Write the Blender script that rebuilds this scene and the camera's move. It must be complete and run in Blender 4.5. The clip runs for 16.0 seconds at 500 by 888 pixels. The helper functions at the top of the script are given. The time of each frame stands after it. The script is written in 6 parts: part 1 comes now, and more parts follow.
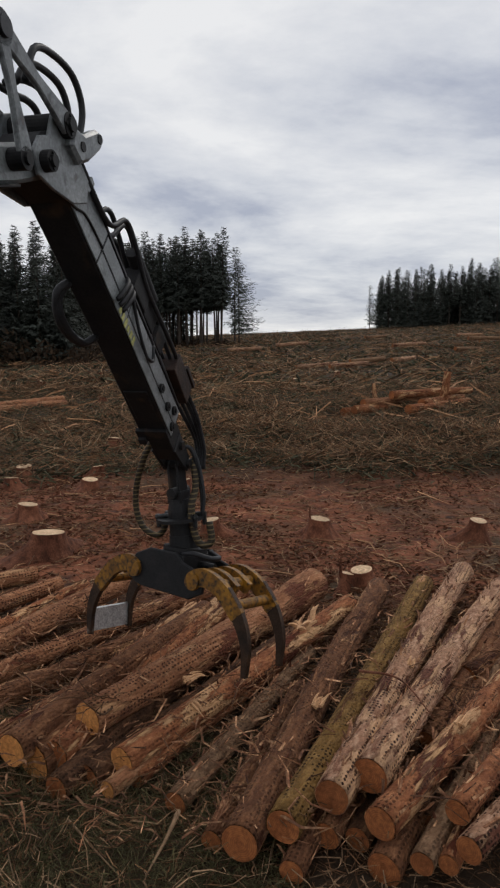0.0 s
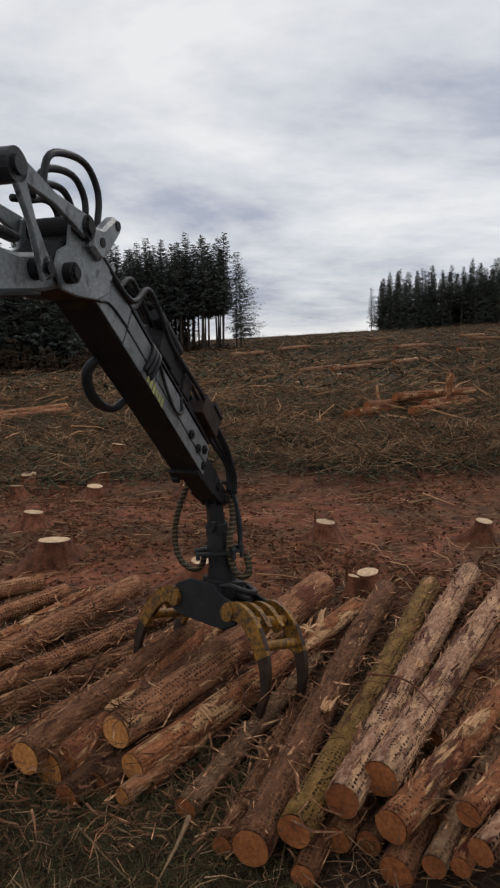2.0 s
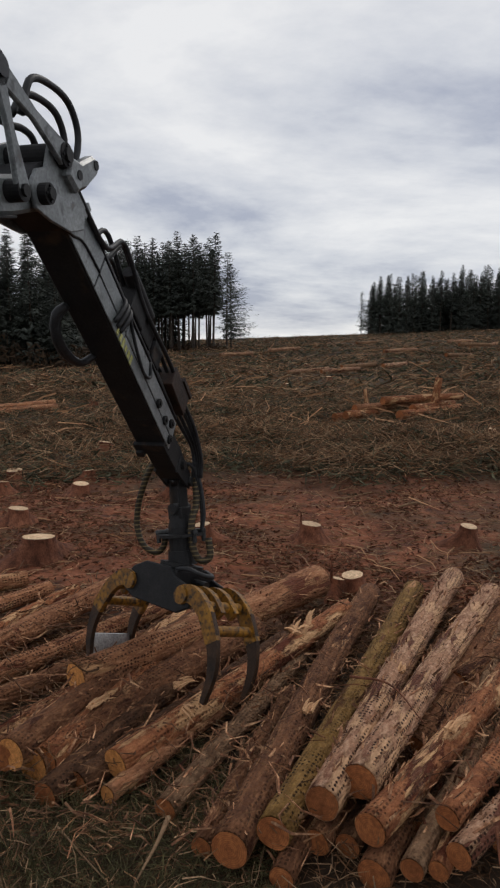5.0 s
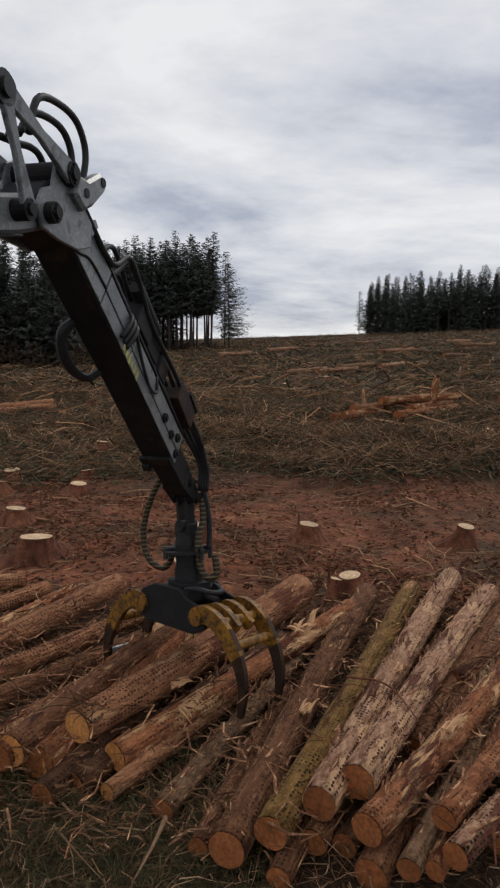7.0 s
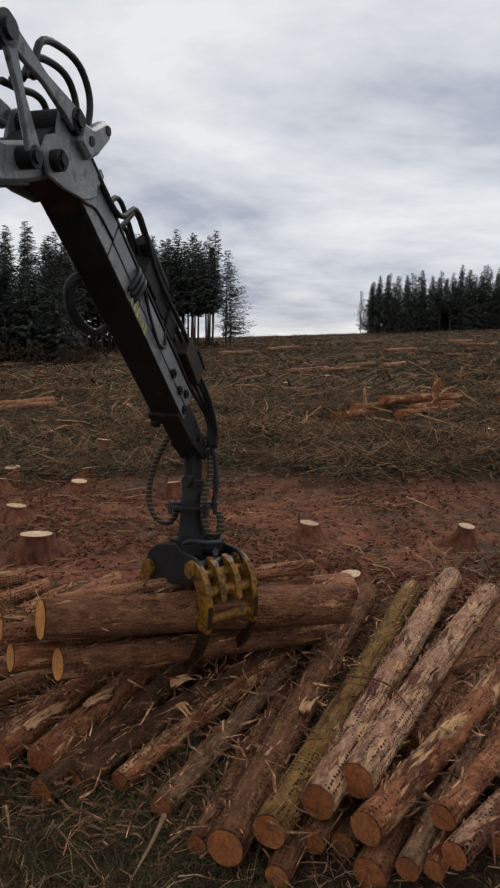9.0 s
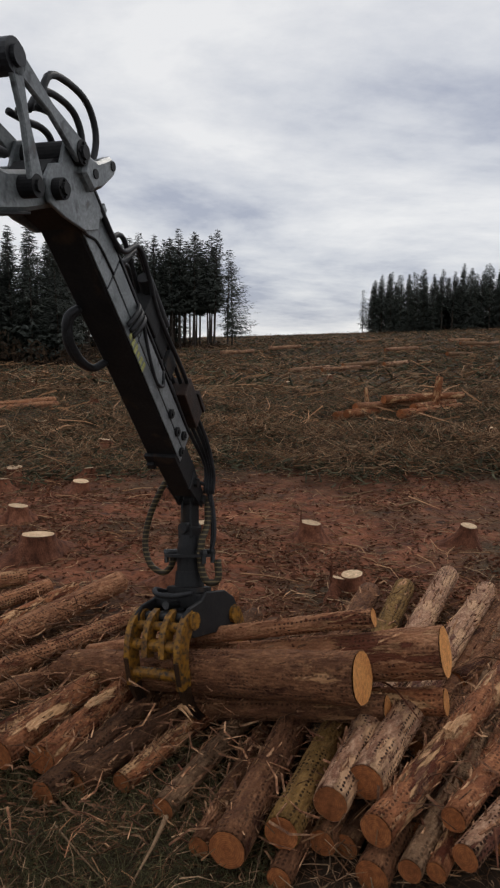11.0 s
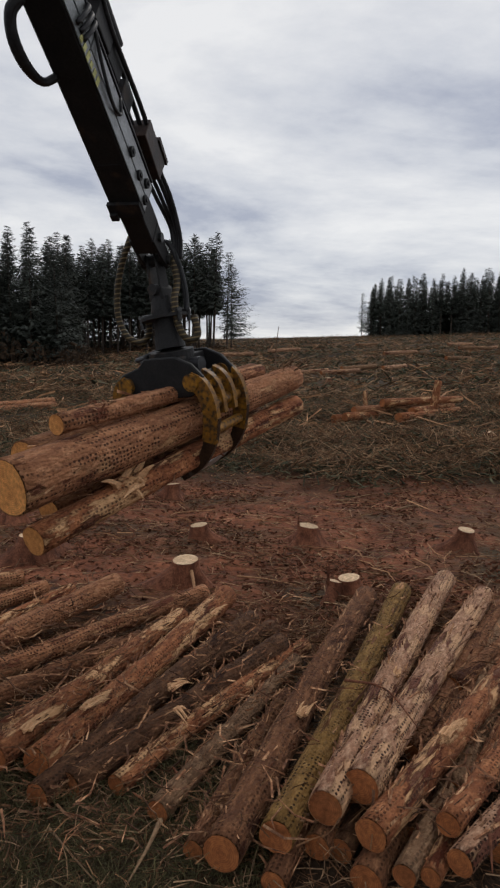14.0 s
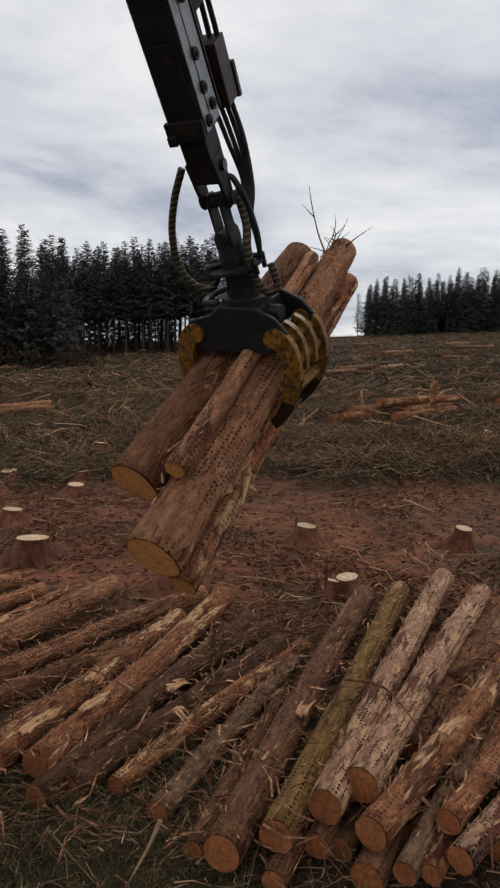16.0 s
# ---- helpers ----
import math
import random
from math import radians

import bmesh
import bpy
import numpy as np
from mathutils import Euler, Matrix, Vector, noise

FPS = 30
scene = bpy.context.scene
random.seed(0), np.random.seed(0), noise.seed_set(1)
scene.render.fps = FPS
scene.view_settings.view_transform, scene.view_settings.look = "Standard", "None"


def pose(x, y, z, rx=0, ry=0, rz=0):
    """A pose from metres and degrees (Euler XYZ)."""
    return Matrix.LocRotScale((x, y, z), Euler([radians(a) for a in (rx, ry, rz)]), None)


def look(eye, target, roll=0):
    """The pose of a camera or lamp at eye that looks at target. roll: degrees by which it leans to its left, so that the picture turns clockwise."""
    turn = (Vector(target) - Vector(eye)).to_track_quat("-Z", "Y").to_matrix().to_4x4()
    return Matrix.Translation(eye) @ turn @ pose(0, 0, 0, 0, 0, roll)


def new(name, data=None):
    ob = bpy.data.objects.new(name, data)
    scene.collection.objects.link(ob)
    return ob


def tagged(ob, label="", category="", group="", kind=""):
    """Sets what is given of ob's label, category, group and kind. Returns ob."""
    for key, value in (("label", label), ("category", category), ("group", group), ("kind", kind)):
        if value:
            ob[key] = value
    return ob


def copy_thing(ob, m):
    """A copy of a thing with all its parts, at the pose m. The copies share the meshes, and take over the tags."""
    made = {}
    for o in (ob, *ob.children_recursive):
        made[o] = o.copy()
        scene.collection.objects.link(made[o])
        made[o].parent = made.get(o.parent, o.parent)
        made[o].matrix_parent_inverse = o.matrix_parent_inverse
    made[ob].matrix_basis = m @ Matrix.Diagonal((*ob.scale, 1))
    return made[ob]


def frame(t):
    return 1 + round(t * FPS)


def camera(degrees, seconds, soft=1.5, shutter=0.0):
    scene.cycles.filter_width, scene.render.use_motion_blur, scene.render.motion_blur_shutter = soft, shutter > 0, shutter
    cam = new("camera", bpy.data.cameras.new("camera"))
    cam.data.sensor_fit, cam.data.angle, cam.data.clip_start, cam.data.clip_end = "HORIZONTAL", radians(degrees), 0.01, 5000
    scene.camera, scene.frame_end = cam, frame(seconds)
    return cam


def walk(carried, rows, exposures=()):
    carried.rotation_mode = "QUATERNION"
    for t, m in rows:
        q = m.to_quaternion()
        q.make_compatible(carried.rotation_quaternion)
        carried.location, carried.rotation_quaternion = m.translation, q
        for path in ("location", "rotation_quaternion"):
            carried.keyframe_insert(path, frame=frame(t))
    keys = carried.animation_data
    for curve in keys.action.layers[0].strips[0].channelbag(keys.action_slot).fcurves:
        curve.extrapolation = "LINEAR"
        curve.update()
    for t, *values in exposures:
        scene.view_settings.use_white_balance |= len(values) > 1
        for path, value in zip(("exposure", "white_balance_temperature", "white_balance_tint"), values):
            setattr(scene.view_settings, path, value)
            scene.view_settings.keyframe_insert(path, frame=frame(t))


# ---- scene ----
cam = camera(40.3, 16.0, soft=2.3)
walk(cam, [
    (0.0, pose(-0.000, 0.000, 3.000, 81.800, -0.000, -0.000)),
    (0.5, pose(-0.007, -0.005, 3.001, 82.052, -0.286, -0.208)),
    (1.0, pose(-0.003, -0.012, 3.005, 82.115, 0.425, 0.147)),
    (1.5, pose(-0.004, -0.003, 3.002, 82.131, 0.168, -0.133)),
    (2.0, pose(-0.003, -0.006, 3.001, 82.157, 0.989, 0.180)),
    (2.5, pose(0.002, -0.006, 2.998, 82.176, 0.438, -0.127)),
    (3.0, pose(0.007, -0.001, 2.999, 82.191, 0.761, 0.262)),
    (3.5, pose(-0.005, -0.010, 3.004, 82.266, 0.021, -0.199)),
    (4.0, pose(0.001, -0.002, 2.999, 82.273, 0.630, 0.121)),
    (4.5, pose(-0.003, -0.002, 3.000, 82.241, -0.253, -0.559)),
    (7.0, pose(-0.001, -0.007, 3.010, 82.173, -0.465, -0.844)),
    (7.5, pose(-0.000, -0.003, 3.001, 82.171, -0.550, -0.768)),
    (8.0, pose(-0.006, 0.000, 3.006, 82.100, -1.130, -1.069)),
    (8.5, pose(-0.004, -0.007, 3.006, 82.117, -0.369, -0.593)),
    (9.0, pose(-0.001, -0.001, 3.002, 82.086, -0.752, -0.741)),
    (11.5, pose(0.006, 0.013, 3.010, 82.017, -0.633, -0.563)),
    (12.0, pose(0.012, 0.013, 3.005, 82.008, -1.023, -0.711)),
    (12.5, pose(0.007, 0.010, 3.009, 82.009, -0.963, -0.437)),
    (13.0, pose(0.012, 0.007, 3.015, 82.075, -1.096, -0.568)),
    (13.5, pose(0.004, 0.007, 3.010, 82.235, -0.949, -0.585)),
    (14.0, pose(0.008, 0.014, 3.012, 82.227, -1.100, -0.660)),
    (14.5, pose(0.009, 0.015, 3.000, 82.280, -1.112, -0.632)),
    (15.0, pose(0.005, 0.015, 3.005, 82.246, -1.156, -0.722)),
    (15.5, pose(0.006, 0.013, 3.002, 82.283, -1.148, -0.967)),
    (16.0, pose(0.011, 0.016, 2.999, 82.324, -0.629, -0.969)),
])

# ---- light: an overcast sky with broken cloud, a weak wide sun behind it ----
def make_world():
    world = bpy.data.worlds.new("overcast_sky")
    scene.world = world
    world.use_nodes = True
    nt = world.node_tree
    nt.nodes.clear()
    N, K = nt.nodes.new, nt.links.new
    out, bg = N("ShaderNodeOutputWorld"), N("ShaderNodeBackground")
    sky = N("ShaderNodeTexSky")
    sky.sky_type, sky.sun_disc = "NISHITA", False
    sky.sun_elevation, sky.sun_rotation = radians(48), radians(35)
    thin = N("ShaderNodeVectorMath")
    thin.operation = "SCALE"
    thin.inputs["Scale"].default_value = 0.10
    K(sky.outputs[0], thin.inputs[0])
    tc, sep = N("ShaderNodeTexCoord"), N("ShaderNodeSeparateXYZ")
    K(tc.outputs["Generated"], sep.inputs[0])
    up = N("ShaderNodeMath")
    up.operation = "MAXIMUM"
    up.inputs[1].default_value = 0.0
    K(sep.outputs[2], up.inputs[0])
    den = N("ShaderNodeMath")
    den.operation = "ADD"
    den.inputs[1].default_value = 0.16
    K(up.outputs[0], den.inputs[0])
    flat = N("ShaderNodeVectorMath")
    flat.operation = "DIVIDE"
    K(tc.outputs["Generated"], flat.inputs[0])
    K(den.outputs[0], flat.inputs[1])
    mp = N("ShaderNodeMapping")
    mp.inputs["Location"].default_value = (2.35, 0.62, 0)
    mp.inputs["Rotation"].default_value = (0, 0, radians(-14))
    mp.inputs["Scale"].default_value = (0.75, 0.85, 0.0)
    K(flat.outputs[0], mp.inputs[0])
    big, fine = N("ShaderNodeTexNoise"), N("ShaderNodeTexNoise")
    big.inputs["Scale"].default_value, big.inputs["Detail"].default_value = 0.85, 9
    big.inputs["Roughness"].default_value, big.inputs["Distortion"].default_value = 0.56, 0.35
    fine.inputs["Scale"].default_value, fine.inputs["Detail"].default_value = 4.2, 8
    fine.inputs["Roughness"].default_value = 0.62
    K(mp.outputs[0], big.inputs[0])
    K(mp.outputs[0], fine.inputs[0])
    blend = N("ShaderNodeMix")
    blend.data_type = "FLOAT"
    blend.inputs[0].default_value = 0.22
    K(big.outputs["Fac"], blend.inputs[2])
    K(fine.outputs["Fac"], blend.inputs[3])
    ramp = N("ShaderNodeValToRGB")
    e = ramp.color_ramp.elements
    e[0].position, e[0].color = 0.385, (0.41, 0.44, 0.53, 1)
    e[1].position, e[1].color = 0.60, (0.86, 0.86, 0.865, 1)
    mid = ramp.color_ramp.elements.new(0.475)
    mid.color = (0.63, 0.65, 0.70, 1)
    K(blend.outputs[0], ramp.inputs[0])
    mix = N("ShaderNodeMix")
    mix.data_type = "RGBA"
    mix.inputs[0].default_value = 0.93
    K(thin.outputs[0], mix.inputs[6])
    K(ramp.outputs[0], mix.inputs[7])
    K(mix.outputs[2], bg.inputs["Color"])
    bg.inputs["Strength"].default_value = 1.0
    K(bg.outputs[0], out.inputs[0])


make_world()
sun = new("sun", bpy.data.lights.new("sun", "SUN"))
sun.data.energy, sun.data.angle, sun.data.color = 0.8, radians(14), (1.0, 0.95, 0.88)
sun.matrix_world = look((40, 57, 77), (0, 0, 0))
scene.view_settings.exposure = 0.0


# ---- materials ----
def node_mat(name, cols, scale=6.0, rough=0.8, bump=0.3, stretch=(1, 1, 1), detail=8, fine=60.0, metal=0.0, island=0.0, obj_random=0.0, spots=None, grime=None, relief=0.02, gloss=0.25):
    """Noise-mixed colours with a fine second grain, relief, and optional spots of another colour."""
    m = bpy.data.materials.new(name)
    m.use_nodes = True
    nt = m.node_tree
    N, K = nt.nodes.new, nt.links.new
    b = nt.nodes["Principled BSDF"]
    tc, mp = N("ShaderNodeTexCoord"), N("ShaderNodeMapping")
    mp.inputs["Scale"].default_value = stretch
    K(tc.outputs["Object"], mp.inputs[0])
    vec = mp.outputs[0]
    info = N("ShaderNodeObjectInfo")
    if obj_random:
        shift = N("ShaderNodeVectorMath")
        shift.operation = "MULTIPLY_ADD"
        K(info.outputs["Random"], shift.inputs[0])
        shift.inputs[1].default_value = (37, 21, 13)
        K(vec, shift.inputs[2])
        vec = shift.outputs[0]
    n1, n2 = N("ShaderNodeTexNoise"), N("ShaderNodeTexNoise")
    n1.inputs["Scale"].default_value, n1.inputs["Detail"].default_value = scale, detail
    n1.inputs["Roughness"].default_value = 0.62
    n2.inputs["Scale"].default_value, n2.inputs["Detail"].default_value = fine, 4
    K(vec, n1.inputs[0])
    K(vec, n2.inputs[0])
    ramp = N("ShaderNodeValToRGB")
    els = ramp.color_ramp.elements
    while len(els) < len(cols):
        els.new(0.5)
    for i, c in enumerate(cols):
        els[i].position = 0.32 + 0.36 * i / max(1, len(cols) - 1)
        els[i].color = (*c, 1)
    K(n1.outputs["Fac"], ramp.inputs[0])
    val = N("ShaderNodeMapRange")
    val.inputs["From Min"].default_value, val.inputs["From Max"].default_value = 0.3, 0.7
    val.inputs["To Min"].default_value, val.inputs["To Max"].default_value = 0.7, 1.3
    K(n2.outputs["Fac"], val.inputs[0])
    value = val.outputs[0]

    def times(a, source, lo, hi):
        r = N("ShaderNodeMapRange")
        r.inputs["To Min"].default_value, r.inputs["To Max"].default_value = lo, hi
        K(source, r.inputs[0])
        q = N("ShaderNodeMath")
        q.operation = "MULTIPLY"
        K(a, q.inputs[0])
        K(r.outputs[0], q.inputs[1])
        return q.outputs[0]

    if island:
        geo = N("ShaderNodeNewGeometry")
        value = times(value, geo.outputs["Random Per Island"], 1 - island, 1 + island)
    if obj_random:
        value = times(value, info.outputs["Random"], 1 - obj_random, 1 + obj_random)
    hsv = N("ShaderNodeHueSaturation")
    K(ramp.outputs[0], hsv.inputs["Color"])
    K(value, hsv.inputs["Value"])
    col = hsv.outputs[0]
    for layer in (spots, grime):
        if layer:
            c, s, lo, hi, st = layer
            m2 = N("ShaderNodeMapping")
            m2.inputs["Scale"].default_value = st
            K(vec, m2.inputs[0])
            n3 = N("ShaderNodeTexNoise")
            n3.inputs["Scale"].default_value, n3.inputs["Detail"].default_value = s, 6
            K(m2.outputs[0], n3.inputs[0])
            r3 = N("ShaderNodeMapRange")
            r3.inputs["From Min"].default_value, r3.inputs["From Max"].default_value = lo, hi
            K(n3.outputs["Fac"], r3.inputs[0])
            mx = N("ShaderNodeMix")
            mx.data_type = "RGBA"
            K(r3.outputs[0], mx.inputs[0])
            K(col, mx.inputs[6])
            mx.inputs[7].default_value = (*c, 1)
            col = mx.outputs[2]
    K(col, b.inputs["Base Color"])
    b.inputs["Roughness"].default_value = rough
    b.inputs["Metallic"].default_value = metal
    b.inputs["Specular IOR Level"].default_value = gloss
    if bump:
        bp = N("ShaderNodeBump")
        bp.inputs["Strength"].default_value, bp.inputs["Distance"].default_value = bump, relief
        add = N("ShaderNodeMath")
        add.operation = "MULTIPLY_ADD"
        add.inputs[1].default_value = 0.4
        K(n2.outputs["Fac"], add.inputs[0])
        K(n1.outputs["Fac"], add.inputs[2])
        K(add.outputs[0], bp.inputs["Height"])
        K(bp.outputs[0], b.inputs["Normal"])
    return m


def bark(name, dark, mid, light, wood, wood_amount=0.35, knots=0.5, flake=44.0, rough_scale=8.0):
    """Scaly bark on a stem along x: flakes, mottling, dark knots in loose rows, and bare patches where the bark tore off."""
    m = bpy.data.materials.new(name)
    m.use_nodes = True
    nt = m.node_tree
    N, K = nt.nodes.new, nt.links.new
    b = nt.nodes["Principled BSDF"]
    tc, info = N("ShaderNodeTexCoord"), N("ShaderNodeObjectInfo")
    shift = N("ShaderNodeVectorMath")
    shift.operation = "MULTIPLY_ADD"
    K(info.outputs["Random"], shift.inputs[0])
    shift.inputs[1].default_value = (37, 21, 13)
    K(tc.outputs["Object"], shift.inputs[2])

    def stretched(v):
        mp = N("ShaderNodeMapping")
        mp.inputs["Scale"].default_value = v
        K(shift.outputs[0], mp.inputs[0])
        return mp.outputs[0]

    def noise_of(vec, scale, detail=6, rough=0.6):
        n = N("ShaderNodeTexNoise")
        n.inputs["Scale"].default_value, n.inputs["Detail"].default_value, n.inputs["Roughness"].default_value = scale, detail, rough
        K(vec, n.inputs[0])
        return n.outputs["Fac"]

    def remap(x, a, c, lo=0.0, hi=1.0):
        r = N("ShaderNodeMapRange")
        for k, v in zip(("From Min", "From Max", "To Min", "To Max"), (a, c, lo, hi)):
            r.inputs[k].default_value = v
        K(x, r.inputs[0])
        return r.outputs[0]

    def math_of(op, a, c):
        q = N("ShaderNodeMath")
        q.operation = op
        for i, v in enumerate((a, c)):
            if isinstance(v, float):
                q.inputs[i].default_value = v
            else:
                K(v, q.inputs[i])
        return q.outputs[0]

    def mixed(f, a, c):
        x = N("ShaderNodeMix")
        x.data_type = "RGBA"
        K(f, x.inputs[0])
        for i, v in ((6, a), (7, c)):
            if isinstance(v, tuple):
                x.inputs[i].default_value = (*v, 1)
            else:
                K(v, x.inputs[i])
        return x.outputs[2]

    plain, along = stretched((1, 1, 1)), stretched((0.45, 1, 1))
    cells = N("ShaderNodeTexVoronoi")
    cells.inputs["Scale"].default_value = flake
    K(along, cells.inputs[0])
    sep = N("ShaderNodeSeparateColor")
    K(cells.outputs["Color"], sep.inputs[0])
    mott = noise_of(along, rough_scale, 9, 0.66)
    col = mixed(remap(mott, 0.30, 0.56), dark, mid)
    col = mixed(remap(noise_of(along, rough_scale * 2.3, 7, 0.7), 0.48, 0.66), col, light)
    hsv = N("ShaderNodeHueSaturation")
    K(col, hsv.inputs["Color"])
    val = math_of("MULTIPLY", remap(sep.outputs[0], 0.0, 1.0, 0.88, 1.12), remap(noise_of(plain, 70.0, 3), 0.3, 0.7, 0.80, 1.2))
    val = math_of("MULTIPLY", val, remap(info.outputs["Random"], 0.0, 1.0, 0.95, 1.35))
    K(val, hsv.inputs["Value"])
    col = hsv.outputs[0]
    bare = remap(noise_of(stretched((0.55, 1.9, 1.9)), 3.2, 8, 0.62), 0.66 - 0.2 * wood_amount, 0.70 - 0.2 * wood_amount)
    grainy = mixed(remap(noise_of(stretched((0.12, 3, 3)), 16.0, 4), 0.3, 0.7), tuple(c * 0.62 for c in wood), wood)
    col = mixed(bare, col, grainy)
    # long torn stretches: wet red-brown inner bark with pale strips of wood in it
    torn = remap(noise_of(stretched((0.5, 1.5, 1.5)), 2.7, 7, 0.66), 0.615 - 0.08 * wood_amount, 0.645 - 0.08 * wood_amount)
    col = mixed(math_of("MULTIPLY", torn, 0.9), col, (dark[0] * 0.85, dark[1] * 0.62, dark[2] * 0.62))
    strip = math_of("MULTIPLY", torn, remap(noise_of(stretched((0.3, 2.4, 2.4)), 8.0, 7, 0.65), 0.56 - 0.06 * wood_amount, 0.62 - 0.06 * wood_amount))
    col = mixed(strip, col, grainy)
    dots = N("ShaderNodeTexVoronoi")
    dots.inputs["Scale"].default_value, dots.inputs["Randomness"].default_value = 34.0, 0.3
    K(stretched((0.8, 1, 1)), dots.inputs[0])
    spot = math_of("MULTIPLY", remap(dots.outputs["Distance"], 0.36, 0.26), math_of("MULTIPLY", remap(noise_of(along, 2.2, 2), 0.40, 0.50), knots))
    col = mixed(spot, col, tuple(c * 0.35 for c in dark))
    K(col, b.inputs["Base Color"])
    K(remap(bare, 0.0, 1.0, 0.92, 0.7), b.inputs["Roughness"])
    b.inputs["Specular IOR Level"].default_value = 0.2
    h = math_of("ADD", math_of("MULTIPLY", cells.outputs["Distance"], -0.7), math_of("MULTIPLY", mott, 1.2))
    h = math_of("ADD", h, math_of("MULTIPLY", bare, -0.5))
    h = math_of("ADD", h, math_of("MULTIPLY", torn, -0.5))
    h = math_of("ADD", h, math_of("MULTIPLY", strip, 0.6))
    h = math_of("ADD", h, math_of("MULTIPLY", spot, -0.5))
    bp = N("ShaderNodeBump")
    bp.inputs["Strength"].default_value, bp.inputs["Distance"].default_value = 1.0, 0.02
    K(h, bp.inputs["Height"])
    K(bp.outputs[0], b.inputs["Normal"])
    return m


def end_grain(name, pale, dark):
    """Sawn end: rings round the log's own axis, cracks and stains."""
    m = node_mat(name, [dark, pale], scale=5, rough=0.75, bump=0.15, fine=40, obj_random=0.18)
    nt = m.node_tree
    N, K = nt.nodes.new, nt.links.new
    b = nt.nodes["Principled BSDF"]
    old = b.inputs["Base Color"].links[0].from_socket
    tc, sep = N("ShaderNodeTexCoord"), N("ShaderNodeSeparateXYZ")
    wob = N("ShaderNodeTexNoise")
    wob.inputs["Scale"].default_value = 9
    K(tc.outputs["Object"], wob.inputs[0])
    K(tc.outputs["Object"], sep.inputs[0])

    def mth(op, a, c):
        q = N("ShaderNodeMath")
        q.operation = op
        for i, s in enumerate((a, c)):
            if isinstance(s, (int, float)):
                q.inputs[i].default_value = s
            elif s is not None:
                K(s, q.inputs[i])
        return q.outputs[0]

    r2 = mth("ADD", mth("MULTIPLY", sep.outputs[1], sep.outputs[1]), mth("MULTIPLY", sep.outputs[2], sep.outputs[2]))
    r = mth("ADD", mth("SQRT", r2, None), mth("MULTIPLY", wob.outputs["Fac"], 0.02))
    wave = mth("SINE", mth("MULTIPLY", r, 520), None)
    f = mth("MULTIPLY_ADD", wave, 0.18)
    nt.nodes[-1].inputs[2].default_value = 0.2
    mx = N("ShaderNodeMix")
    mx.data_type = "RGBA"
    K(f, mx.inputs[0])
    K(old, mx.inputs[6])
    mx.inputs[7].default_value = (dark[0] * 0.6, dark[1] * 0.55, dark[2] * 0.5, 1)
    K(mx.outputs[2], b.inputs["Base Color"])
    return m


def striped(name, a, c, freq):
    m = node_mat(name, [a, a], rough=0.6, bump=0.1)
    nt = m.node_tree
    N, K = nt.nodes.new, nt.links.new
    b = nt.nodes["Principled BSDF"]
    old = b.inputs["Base Color"].links[0].from_socket
    tc, sep, q, s = N("ShaderNodeTexCoord"), N("ShaderNodeSeparateXYZ"), N("ShaderNodeMath"), N("ShaderNodeMath")
    K(tc.outputs["Object"], sep.inputs[0])
    q.operation, s.operation = "MULTIPLY", "SINE"
    q.inputs[1].default_value = freq
    K(sep.outputs[2], q.inputs[0])
    K(q.outputs[0], s.inputs[0])
    g = N("ShaderNodeMath")
    g.operation = "GREATER_THAN"
    g.inputs[1].default_value = 0.55
    K(s.outputs[0], g.inputs[0])
    mx = N("ShaderNodeMix")
    mx.data_type = "RGBA"
    K(g.outputs[0], mx.inputs[0])
    K(old, mx.inputs[6])
    mx.inputs[7].default_value = (*c, 1)
    K(mx.outputs[2], b.inputs["Base Color"])
    return m


